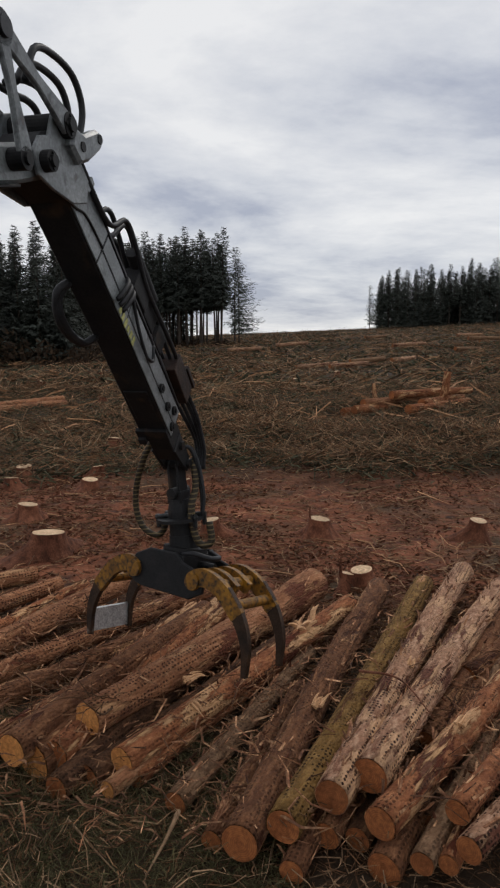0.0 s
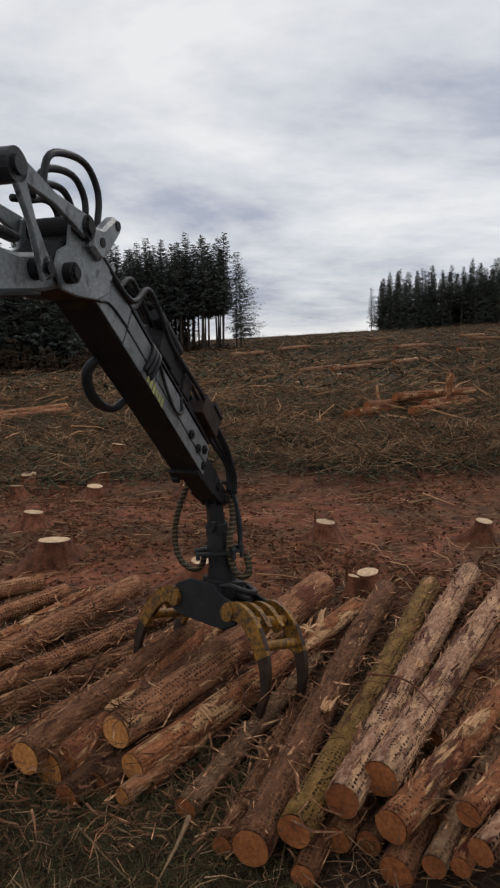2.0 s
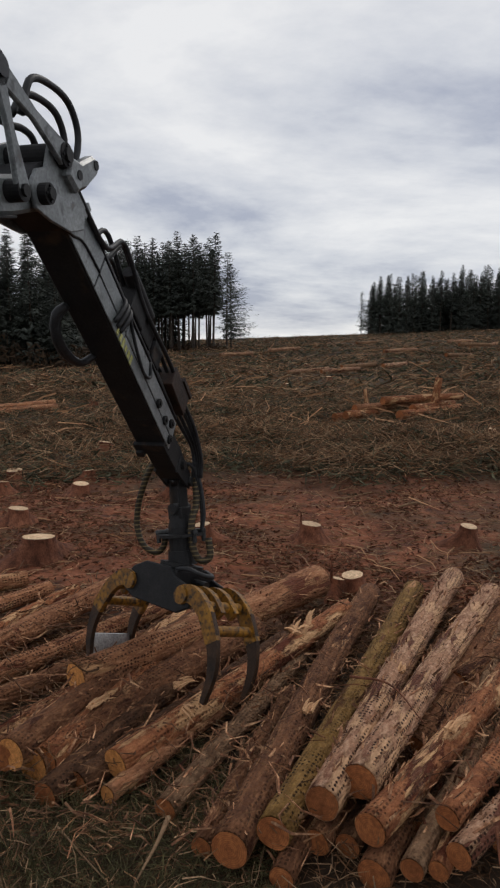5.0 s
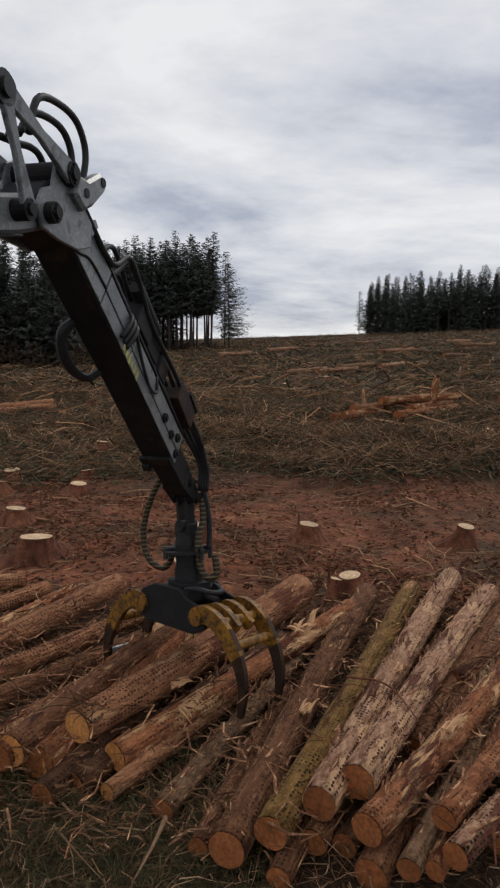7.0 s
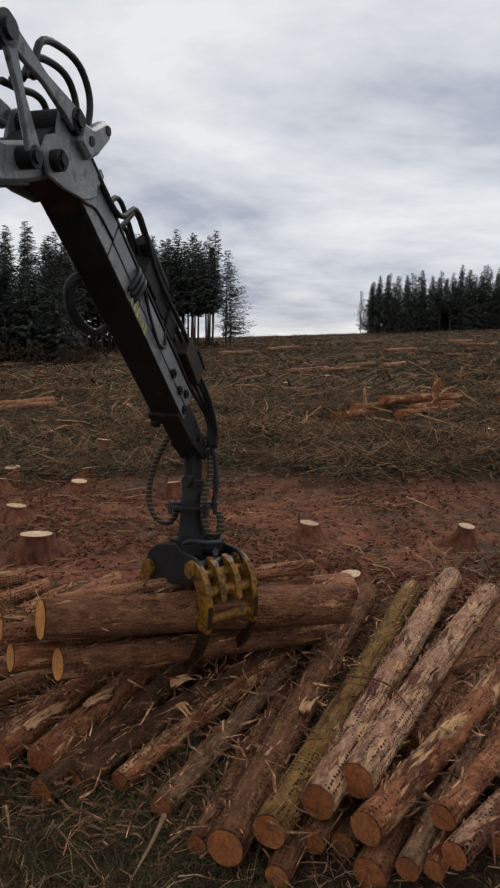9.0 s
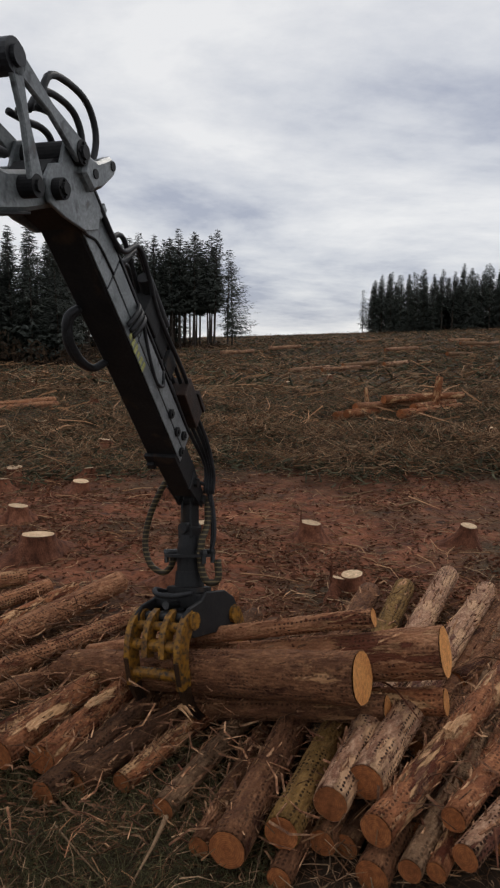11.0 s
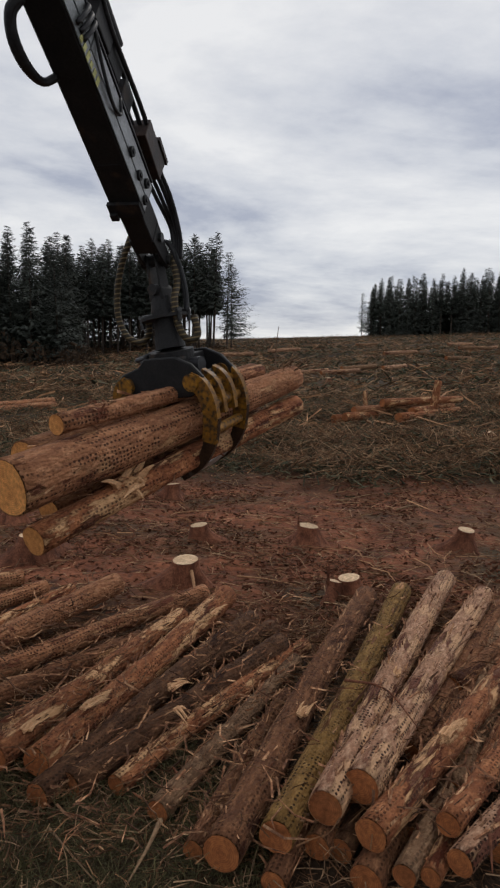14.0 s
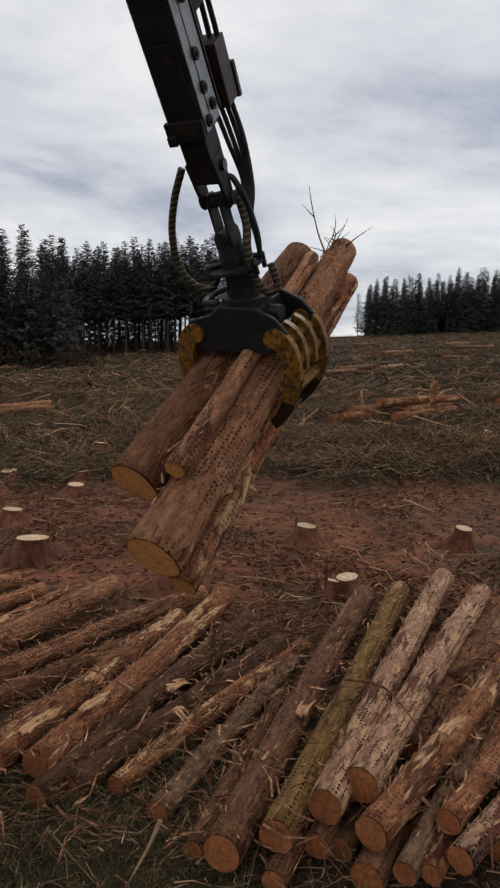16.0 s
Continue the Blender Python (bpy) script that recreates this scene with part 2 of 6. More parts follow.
def ground_mat():
    """Churned reddish soil near the stack, needle litter and brash colours further off, green flecks."""
    m = node_mat("clearfell_soil", [(0.072, 0.025, 0.012), (0.165, 0.055, 0.025), (0.255, 0.094, 0.046)], scale=1.3, rough=0.95, bump=1.0, detail=12, fine=11.0, relief=0.12,
                 spots=((0.062, 0.046, 0.025), 0.35, 0.5, 0.64, (1, 1, 1)), grime=((0.034, 0.016, 0.010), 3.2, 0.57, 0.72, (1, 1, 1)))
    nt = m.node_tree
    N, K = nt.nodes.new, nt.links.new
    b = nt.nodes["Principled BSDF"]
    old = b.inputs["Base Color"].links[0].from_socket
    geo, sep = N("ShaderNodeNewGeometry"), N("ShaderNodeSeparateXYZ")
    K(geo.outputs["Position"], sep.inputs[0])
    wob = N("ShaderNodeTexNoise")
    wob.inputs["Scale"].default_value, wob.inputs["Detail"].default_value = 0.4, 5
    K(geo.outputs["Position"], wob.inputs[0])
    sh = N("ShaderNodeMath")
    sh.operation = "MULTIPLY_ADD"
    sh.inputs[1].default_value = 6.0
    K(wob.outputs["Fac"], sh.inputs[0])
    K(sep.outputs[1], sh.inputs[2])
    rg = N("ShaderNodeMapRange")
    rg.inputs["From Min"].default_value, rg.inputs["From Max"].default_value = 16.5, 20.0
    K(sh.outputs[0], rg.inputs[0])
    litter = N("ShaderNodeTexNoise")
    litter.inputs["Scale"].default_value, litter.inputs["Detail"].default_value = 0.7, 12
    litter.inputs["Roughness"].default_value = 0.75
    K(geo.outputs["Position"], litter.inputs[0])
    ramp = N("ShaderNodeValToRGB")
    e = ramp.color_ramp.elements
    e[0].position, e[0].color = 0.36, (0.020, 0.015, 0.010, 1)
    e[1].position, e[1].color = 0.66, (0.095, 0.062, 0.038, 1)
    g = e.new(0.5)
    g.color = (0.050, 0.036, 0.022, 1)
    K(litter.outputs["Fac"], ramp.inputs[0])
    mx = N("ShaderNodeMix")
    mx.data_type = "RGBA"
    K(rg.outputs[0], mx.inputs[0])
    K(old, mx.inputs[6])
    K(ramp.outputs[0], mx.inputs[7])
    # soil darkened under and before the stack: shade between the logs painted in
    stack_shade = N("ShaderNodeMapRange")
    stack_shade.inputs["From Min"].default_value, stack_shade.inputs["From Max"].default_value = 11.5, 9.5
    K(sh.outputs[0], stack_shade.inputs[0])
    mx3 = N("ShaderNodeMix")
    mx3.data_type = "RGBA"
    K(stack_shade.outputs[0], mx3.inputs[0])
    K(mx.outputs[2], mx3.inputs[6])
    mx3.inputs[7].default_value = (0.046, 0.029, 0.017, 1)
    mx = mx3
    # pasture beyond the felled ground
    far = N("ShaderNodeMapRange")
    far.inputs["From Min"].default_value, far.inputs["From Max"].default_value = 158, 175
    K(sep.outputs[1], far.inputs[0])
    mx2 = N("ShaderNodeMix")
    mx2.data_type = "RGBA"
    K(far.outputs[0], mx2.inputs[0])
    K(mx.outputs[2], mx2.inputs[6])
    mx2.inputs[7].default_value = (0.085, 0.11, 0.07, 1)
    K(mx2.outputs[2], b.inputs["Base Color"])
    return m


M = {
    "soil": ground_mat(),
    "dark": bark("brown_spruce_bark", (0.058, 0.023, 0.012), (0.138, 0.059, 0.028), (0.223, 0.104, 0.050), (0.530, 0.270, 0.126), 0.30, 0.6),
    "grey": bark("grey_spruce_bark", (0.074, 0.038, 0.020), (0.154, 0.086, 0.047), (0.239, 0.144, 0.082), (0.509, 0.288, 0.151), 0.25, 0.5),
    "green": bark("algae_green_bark", (0.090, 0.046, 0.014), (0.168, 0.091, 0.026), (0.230, 0.130, 0.045), (0.470, 0.230, 0.096), 0.22, 1.0),
    "pale": bark("flaking_pale_bark", (0.127, 0.052, 0.030), (0.276, 0.149, 0.088), (0.392, 0.239, 0.151), (0.594, 0.342, 0.185), 0.66, 1.0),
    "torn": bark("torn_orange_bark", (0.101, 0.032, 0.015), (0.233, 0.086, 0.037), (0.350, 0.149, 0.066), (0.657, 0.371, 0.180), 0.66, 0.7),
    "peeled": bark("peeled_tan_bark", (0.138, 0.056, 0.029), (0.265, 0.115, 0.055), (0.360, 0.176, 0.091), (0.530, 0.279, 0.134), 0.40, 0.9),
    # wet-looking bark of the low logs, deepened to paint in the gaps' shade
    "wet_shaded": bark("wet_bark_gap_shaded", (0.034, 0.016, 0.009), (0.082, 0.038, 0.019), (0.140, 0.068, 0.034), (0.36, 0.19, 0.09), 0.22, 0.6),
    "end": end_grain("weathered_sawn_end", (0.381, 0.136, 0.046), (0.224, 0.072, 0.024)),
    "fresh_end": end_grain("fresh_sawn_end", (0.682, 0.313, 0.096), (0.506, 0.202, 0.060)),
    "stump_top": end_grain("pale_stump_top", (0.66, 0.48, 0.30), (0.50, 0.33, 0.19)),
    "splinter": node_mat("split_pale_wood", [(0.420, 0.220, 0.102), (0.620, 0.370, 0.196)], 12, 0.8, 0.5, (0.3, 2, 2)),
    "flake": node_mat("bark_flakes", [(0.060, 0.024, 0.014), (0.20, 0.090, 0.045), (0.52, 0.30, 0.16)], 9, 0.9, 0.4, island=0.6),
    "stump": node_mat("red_brown_stump_bark", [(0.060, 0.022, 0.012), (0.135, 0.050, 0.026), (0.215, 0.085, 0.046)], 9, 0.95, 0.9, (1, 1, 0.5), obj_random=0.2),
    "twig_brown": node_mat("dead_brown_twigs", [(0.075, 0.037, 0.018), (0.180, 0.090, 0.041)], 5, 0.9, 0, island=0.6),
    "twig_grey": node_mat("grey_dry_twigs", [(0.150, 0.092, 0.052), (0.340, 0.212, 0.118)], 5, 0.9, 0, island=0.6),
    "twig_pale": node_mat("peeled_pale_sticks", [(0.288, 0.144, 0.069), (0.450, 0.247, 0.127)], 5, 0.85, 0, island=0.4),
    "clod": node_mat("crumbled_red_soil", [(0.075, 0.030, 0.016), (0.175, 0.066, 0.034)], 6, 0.95, 0.5, island=0.35),
    "needles": node_mat("faded_green_needles", [(0.036, 0.035, 0.019), (0.105, 0.096, 0.054)], 5, 0.9, 0, island=0.5),
    "grass": node_mat("dull_green_grass", [(0.050, 0.046, 0.018), (0.120, 0.100, 0.045)], 5, 0.85, 0, island=0.5),
    "crown": node_mat("dark_spruce_foliage", [(0.030, 0.036, 0.030), (0.074, 0.082, 0.068)], 0.6, 0.85, 0, island=0.5, obj_random=0.25),
    "trunk": node_mat("standing_spruce_bark", [(0.035, 0.026, 0.022), (0.09, 0.070, 0.055)], 3, 0.95, 0.3, obj_random=0.25),
    "scrub": node_mat("brown_dead_scrub", [(0.020, 0.012, 0.006), (0.048, 0.028, 0.015)], 0.8, 0.95, 0, island=0.5),
    "black": node_mat("oily_black_steel", [(0.007, 0.007, 0.008), (0.016, 0.015, 0.015)], 6, 0.6, 0.15, grime=((0.06, 0.036, 0.022), 5, 0.62, 0.78, (1, 1, 1))),
    "grey_paint": node_mat("worn_grey_paint", [(0.085, 0.095, 0.098), (0.20, 0.212, 0.215)], 5, 0.32, 0.1, spots=((0.020, 0.020, 0.021), 9.0, 0.58, 0.68, (1, 1, 1)), grime=((0.12, 0.09, 0.065), 9, 0.66, 0.74, (1, 1, 1)), gloss=0.45),
    "mid_paint": node_mat("scraped_dark_grey_paint", [(0.095, 0.102, 0.106), (0.23, 0.24, 0.245)], 7, 0.30, 0.1, spots=((0.020, 0.020, 0.021), 9.0, 0.60, 0.68, (1, 1, 1)), grime=((0.10, 0.075, 0.055), 9, 0.66, 0.74, (1, 1, 1)), gloss=0.5),
    "dark_paint": node_mat("grimy_dark_grey_paint", [(0.012, 0.012, 0.014), (0.028, 0.028, 0.031)], 8, 0.4, 0.1, spots=((0.06, 0.062, 0.066), 6.0, 0.66, 0.72, (1, 1, 1))),
    "dark_rust": node_mat("dark_rust_brown_steel", [(0.014, 0.011, 0.010), (0.045, 0.022, 0.014)], 9, 0.55, 0.3),
    "rubber": node_mat("black_rubber_hose", [(0.012, 0.012, 0.013), (0.026, 0.026, 0.028)], 10, 0.5, 0.1),
    "yellow": node_mat("worn_yellow_paint", [(0.18, 0.078, 0.010), (0.34, 0.160, 0.018)], 6, 0.45, 0.2, spots=((0.10, 0.045, 0.014), 15, 0.40, 0.70, (1, 1, 1)), grime=((0.030, 0.020, 0.013), 30, 0.48, 0.68, (1, 1, 1))),
    "rust": node_mat("bare_rusty_steel", [(0.018, 0.013, 0.010), (0.060, 0.032, 0.018)], 8, 0.42, 0.3, metal=0.3, grime=((0.22, 0.20, 0.18), 4, 0.62, 0.74, (1, 1, 1))),
    "plate": node_mat("scraped_bright_steel", [(0.30, 0.30, 0.30), (0.52, 0.52, 0.51)], 14, 0.45, 0.2, metal=0.6),
    "pin": node_mat("greasy_steel_pin", [(0.02, 0.02, 0.02), (0.08, 0.08, 0.08)], 12, 0.35, 0.1, metal=0.8),
    "sleeve": striped("dirty_yellow_black_sleeve", (0.026, 0.019, 0.011), (0.13, 0.092, 0.042), 165.0),
    "mark": node_mat("faded_yellow_lettering", [(0.30, 0.29, 0.10), (0.46, 0.44, 0.17)], 20, 0.6, 0),
}


# ---- building helpers ----
def part(name, bm, material, parent=None, label="", smooth=False):
    me = bpy.data.meshes.new(name)
    bm.to_mesh(me)
    bm.free()
    me.materials.append(material)
    if smooth:
        me.polygons.foreach_set("use_smooth", [True] * len(me.polygons))
    ob = new(name, me)
    ob.parent = parent
    if label:
        ob["label"] = label
    return ob


def thing(name, label, category, group="", kind=""):
    return tagged(new(name), label, category, group, kind)


def box(bm, c, s, turn=(0, 0, 0), bevel=0.012):
    m = pose(*c, *turn) @ Matrix.Diagonal((*s, 1))
    vs = bmesh.ops.create_cube(bm, size=1, matrix=m)["verts"]
    if bevel:
        es = list({e for v in vs for e in v.link_edges})
        bmesh.ops.bevel(bm, geom=es, offset=min(bevel, min(s) * 0.3), segments=2, profile=0.6, affect="EDGES")
    return bm


def cyl(bm, a, b, r, r2=None, sides=20):
    a, b = Vector(a), Vector(b)
    d = b - a
    m = Matrix.Translation((a + b) / 2) @ d.to_track_quat("Z", "Y").to_matrix().to_4x4()
    bmesh.ops.create_cone(bm, cap_ends=True, segments=sides, radius1=r, radius2=r if r2 is None else r2, depth=d.length, matrix=m)
    return bm


def spline(pts, n):
    """Points along a smooth curve through pts."""
    p = [Vector(q) for q in pts]
    p = [2 * p[0] - p[1], *p, 2 * p[-1] - p[-2]]
    out = []
    for i in range(n):
        s = i / (n - 1) * (len(p) - 3)
        k = min(int(s), len(p) - 4)
        u = s - k
        a, b, c, d = p[k:k + 4]
        out.append(0.5 * (2 * b + (c - a) * u + (2 * a - 5 * b + 4 * c - d) * u * u + (3 * b - a - 3 * c + d) * u ** 3))
    return out


def tube(bm, pts, r, sides=10, n=20):
    pts = spline(pts, n)
    rings = []
    ref = Vector((0.31, 0.77, 0.55))
    for i, p in enumerate(pts):
        d = (pts[min(i + 1, n - 1)] - pts[max(i - 1, 0)]).normalized()
        u = d.cross(ref).normalized()
        w = d.cross(u)
        rr = r(i / (n - 1)) if callable(r) else r
        rings.append([bm.verts.new(p + rr * (math.cos(a) * u + math.sin(a) * w)) for a in (2 * math.pi * k / sides for k in range(sides))])
    for a, b in zip(rings, rings[1:]):
        for k in range(sides):
            bm.faces.new((a[k], a[(k + 1) % sides], b[(k + 1) % sides], b[k]))
    bm.faces.new(rings[0][::-1])
    bm.faces.new(rings[-1])
    return bm


def plate(bm, outline, y0, y1, bevel=0.008):
    """A plate: an outline in x and z, from y0 to y1."""
    a = [bm.verts.new((x, y0, z)) for x, z in outline]
    b = [bm.verts.new((x, y1, z)) for x, z in outline]
    fs = [bm.faces.new(a), bm.faces.new(b[::-1])]
    n = len(a)
    for i in range(n):
        fs.append(bm.faces.new((a[i], b[i], b[(i + 1) % n], a[(i + 1) % n])))
    bmesh.ops.recalc_face_normals(bm, faces=fs)
    if bevel:
        bmesh.ops.bevel(bm, geom=[e for f in fs[:2] for e in f.edges], offset=bevel, segments=1, affect="EDGES")
    return bm


def mesh_thing(name, verts, faces, material, label, category, kind="", smooth=False):
    me = bpy.data.meshes.new(name)
    me.from_pydata(verts, [], faces)
    me.materials.append(material)
    if smooth:
        me.polygons.foreach_set("use_smooth", [True] * len(me.polygons))
    return tagged(new(name, me), label, category, kind=kind)


# ---- ground: level by the stack, rising slowly ahead and to the side, one sheet to the horizon ----
def ease(a, b, v):
    u = min(1.0, max(0.0, (v - a) / (b - a)))
    return u * u * (3 - 2 * u)


def height(x, y):
    yy = min(y, 160.0)
    base = 0.04 * max(0.0, yy - 14) + 0.04 * max(-90, min(90, x)) * ease(14, 60, yy)
    if y > 165:
        base -= min(6.0, (y - 165) * 0.01)
    near = ease(2.0, 7.5, y) * ease(220, 120, y)
    rough = 0.10 * noise.noise((x * 0.5, y * 0.5, 3.1)) + 0.05 * noise.noise((x * 1.7, y * 1.7, 9.4)) + 0.035 * noise.noise((x * 4.3, y * 4.3, 1.4))
    heap = ease(13.5, 17, y + 2.2 * noise.noise((x * 0.3, 4.4, 0))) * ease(170, 110, y)
    row = max(0.0, noise.noise((x * 0.07 + 4, y * 0.28, 1.7))) * 0.75 + 0.20 * noise.noise((x * 0.55, y * 0.8, 5.2)) + 0.09 * noise.noise((x * 2.1, y * 2.3, 2.2))
    return base + rough * near * 0.8 + heap * row


def build_ground():
    ys = list(np.arange(-30, 0, 2.5)) + list(np.arange(0, 6, 0.25)) + list(np.arange(6, 16, 0.11)) + list(np.arange(16, 30, 0.22)) + list(np.geomspace(30, 170, 120)) + list(np.geomspace(178, 4500, 26))
    us = np.concatenate([np.linspace(-3.2, -0.6, 22, endpoint=False), np.linspace(-0.6, 0.6, 190), np.linspace(0.6, 3.2, 23)[1:]])
    verts, faces = [], []
    for y in ys:
        w = 14 + 0.95 * max(y, 0)
        for u in us:
            verts.append((u * w, y, height(u * w, y)))
    n = len(us)
    for j in range(len(ys) - 1):
        for i in range(n - 1):
            k = j * n + i
            faces.append((k, k + 1, k + n + 1, k + n))
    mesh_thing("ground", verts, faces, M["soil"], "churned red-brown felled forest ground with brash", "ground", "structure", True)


build_ground()


# ---- logs: tapered, slightly crooked stems lying along their own x axis ----
BARK_LABEL = {"dark": "brown rough-barked spruce log", "grey": "grey-brown rough-barked spruce log", "green": "algae-green barked spruce log",
              "pale": "pale log with flaking bark", "torn": "orange-brown log with torn, hanging bark", "wet_shaded": "wet-barked spruce log with painted gap shade", "peeled": "tan partly peeled spruce log"}


def build_log(length, r0, r1, style, label, group, ends="end", flakes=26, stubs=7, seed=0, sides=18, rings=26, split=False):
    rnd = random.Random(seed)
    log = thing("log", label, "log", group)
    off = rnd.uniform(0, 50)
    bx, by = rnd.uniform(-0.03, 0.03), rnd.uniform(-0.02, 0.02)

    def axis(s):
        return Vector((s * length, bx * math.sin(math.pi * s), by * math.sin(math.pi * s)))

    def radius(s, a):
        r = r0 + (r1 - r0) * s
        p = (s * length * 3.0 + off, math.cos(a) * 1.3, math.sin(a) * 1.3)
        q = (s * length * 11.0 + off, math.cos(a) * 4.0, math.sin(a) * 4.0)
        return r * (1 + 0.07 * noise.noise(p) + 0.035 * noise.noise(q))

    bm = bmesh.new()
    loops = []
    for i in range(rings + 1):
        s = i / rings
        c = axis(s)
        loops.append([bm.verts.new(c + radius(s, a) * Vector((0, math.cos(a), math.sin(a)))) for a in (2 * math.pi * k / sides for k in range(sides))])
    for a, b in zip(loops, loops[1:]):
        for k in range(sides):
            bm.faces.new((a[k], b[k], b[(k + 1) % sides], a[(k + 1) % sides]))
    # bark lip turned in at both ends
    for loop, s, d in ((loops[0], 0.0, 0.012), (loops[-1], 1.0, -0.012)):
        c = axis(s)
        inner = [bm.verts.new(c + (v.co - c) * 0.93 + Vector((d * 0.2, 0, 0))) for v in loop]
        for k in range(sides):
            f = (loop[k], loop[(k + 1) % sides], inner[(k + 1) % sides], inner[k])
            bm.faces.new(f if d > 0 else f[::-1])
    part("bark", bm, M[style], log, smooth=True)
    for s, d in ((0.0, -1), (1.0, 1)):
        bm = bmesh.new()
        c = axis(s) + Vector((d * 0.002, 0, 0))
        tilt = rnd.uniform(-0.12, 0.12), rnd.uniform(-0.12, 0.12)
        mid = bm.verts.new(c)
        rims = []
        for f in (0.5, 0.945):
            rim = []
            for k in range(sides):
                a = 2 * math.pi * k / sides
                v = f * radius(s, a) * Vector((0, math.cos(a), math.sin(a)))
                rim.append(bm.verts.new(c + v + Vector((d * abs(tilt[0] * v.y + tilt[1] * v.z) * 0.4, 0, 0))))
            rims.append(rim)
        for k in range(sides):
            j = (k + 1) % sides
            bm.faces.new((mid, rims[0][k], rims[0][j]) if d > 0 else (mid, rims[0][j], rims[0][k]))
            q = (rims[0][k], rims[1][k], rims[1][j], rims[0][j])
            bm.faces.new(q if d > 0 else q[::-1])
        part("cut_end", bm, M[ends], log, "fresh yellow sawn end" if ends == "fresh_end" else "orange-brown sawn end")
    if stubs:
        bm = bmesh.new()
        for _ in range(stubs):
            s, a = rnd.uniform(0.05, 0.95), rnd.uniform(0, 2 * math.pi)
            out = Vector((rnd.uniform(-0.2, 0.5), math.cos(a), math.sin(a))).normalized()
            p = axis(s) + radius(s, a) * 0.9 * Vector((0, math.cos(a), math.sin(a)))
            cyl(bm, p, p + out * rnd.uniform(0.025, 0.06), rnd.uniform(0.008, 0.016), 0.005, 6)
        part("knot_stubble", bm, M["stump"], log)["kind"] = "stuff"
    if flakes:
        bm = bmesh.new()
        for _ in range(flakes):
            s, a = rnd.uniform(0.02, 0.98), rnd.uniform(-0.3, math.pi + 0.3)
            ra = radius(s, a)
            rad, tan = Vector((0, math.cos(a), math.sin(a))), Vector((0, -math.sin(a), math.cos(a)))
            l, w = rnd.uniform(0.02, 0.08) * (1 + 2.2 * rnd.random() ** 3), rnd.uniform(0.002, 0.011)
            lift = rnd.uniform(0.002, 0.012) + 0.05 * rnd.random() ** 3
            p = axis(s) + rad * (ra + 0.002)
            ax = (Vector((1, 0, 0)) + tan * rnd.uniform(-0.35, 0.35)).normalized()
            q = [p - tan * w, p + tan * w * 0.8, p + ax * l + tan * w * 0.4 + rad * lift, p + ax * l - tan * w * 0.5 + rad * lift * 1.3]
            top = [bm.verts.new(v) for v in q]
            low = [bm.verts.new(v - rad * 0.006) for v in q]
            bm.faces.new(top)
            bm.faces.new(low[::-1])
            for k in range(4):
                bm.faces.new((top[k], low[k], low[(k + 1) % 4], top[(k + 1) % 4]))
        part("loose_bark", bm, M["flake"], log, "loose torn bark scraps")["kind"] = "stuff"
    if split:
        for _ in range(9):
            bm = bmesh.new()
            a, s = rnd.uniform(-0.4, 2.2), rnd.uniform(0.68, 0.78)
            p = axis(s) + radius(s, a) * 0.8 * Vector((0, math.cos(a), math.sin(a)))
            q = p + Vector((rnd.uniform(-0.22, 0.3), math.cos(a) * 0.12, math.sin(a) * 0.12 - rnd.uniform(0, 0.08)))
            tube(bm, [p, (p + q) / 2 + Vector((0, 0.01, 0.02)), q], lambda u: 0.030 * (1 - u) + 0.004, 5, 5)
            part("splinter", bm, M["splinter"], log, "pale torn wood splinter")
    return log


def lay(log, a, b):
    a, b = Vector(a), Vector(b)
    x = (b - a).normalized()
    y = Vector((0, 0, 1)).cross(x).normalized()
    m = Matrix((x, y, x.cross(y))).transposed().to_4x4()
    log.matrix_world = Matrix.Translation(a) @ m


COUNT = [0]


def still_log(a, b, r0, r1, style):
    COUNT[0] += 1
    ln = (Vector(b) - Vector(a)).length
    rough = style in ("torn", "pale")
    log = build_log(ln, r0, r1, style, BARK_LABEL[style] + " in the roadside stack", "stacked logs", flakes=120 if rough else 62, stubs=9, seed=COUNT[0], rings=max(14, int(ln * 8)))
    lay(log, a, b)
    return log


still_log((-0.06, 3.51, 0.20), (1.51, 7.65, 0.20), 0.117, 0.127, "dark")
still_log((-0.23, 3.66, 0.10), (0.43, 5.51, 0.10), 0.065, 0.059, "dark")
still_log((-0.48, 3.99, 0.10), (0.56, 6.12, 0.12), 0.080, 0.070, "grey")
shoved_0 = still_log((0.25, 3.57, 0.26), (1.95, 7.77, 0.22), 0.107, 0.121, "green")
shoved_1 = still_log((0.54, 3.66, 0.38), (2.56, 8.10, 0.26), 0.107, 0.127, "pale")
shoved_2 = still_log((0.77, 3.80, 0.42), (2.82, 7.49, 0.28), 0.115, 0.121, "pale")
shoved_3 = still_log((0.78, 3.50, 0.33), (2.81, 6.23, 0.29), 0.100, 0.103, "torn")
shoved_4 = still_log((0.50, 3.67, 0.12), (2.05, 6.69, 0.08), 0.085, 0.081, "dark")
shoved_5 = still_log((1.23, 3.55, 0.36), (3.33, 6.23, 0.26), 0.075, 0.076, "torn")
shoved_6 = still_log((1.24, 3.36, 0.28), (3.60, 5.80, 0.23), 0.080, 0.081, "pale")
still_log((0.75, 3.44, 0.09), (2.51, 6.35, 0.09), 0.100, 0.097, "dark")
still_log((0.95, 3.39, 0.17), (2.78, 6.26, 0.12), 0.070, 0.070, "grey")
still_log((1.09, 3.37, 0.18), (2.95, 6.22, 0.18), 0.060, 0.059, "torn")
still_log((1.86, 5.50, 0.18), (4.22, 7.94, 0.18), 0.100, 0.121, "dark")
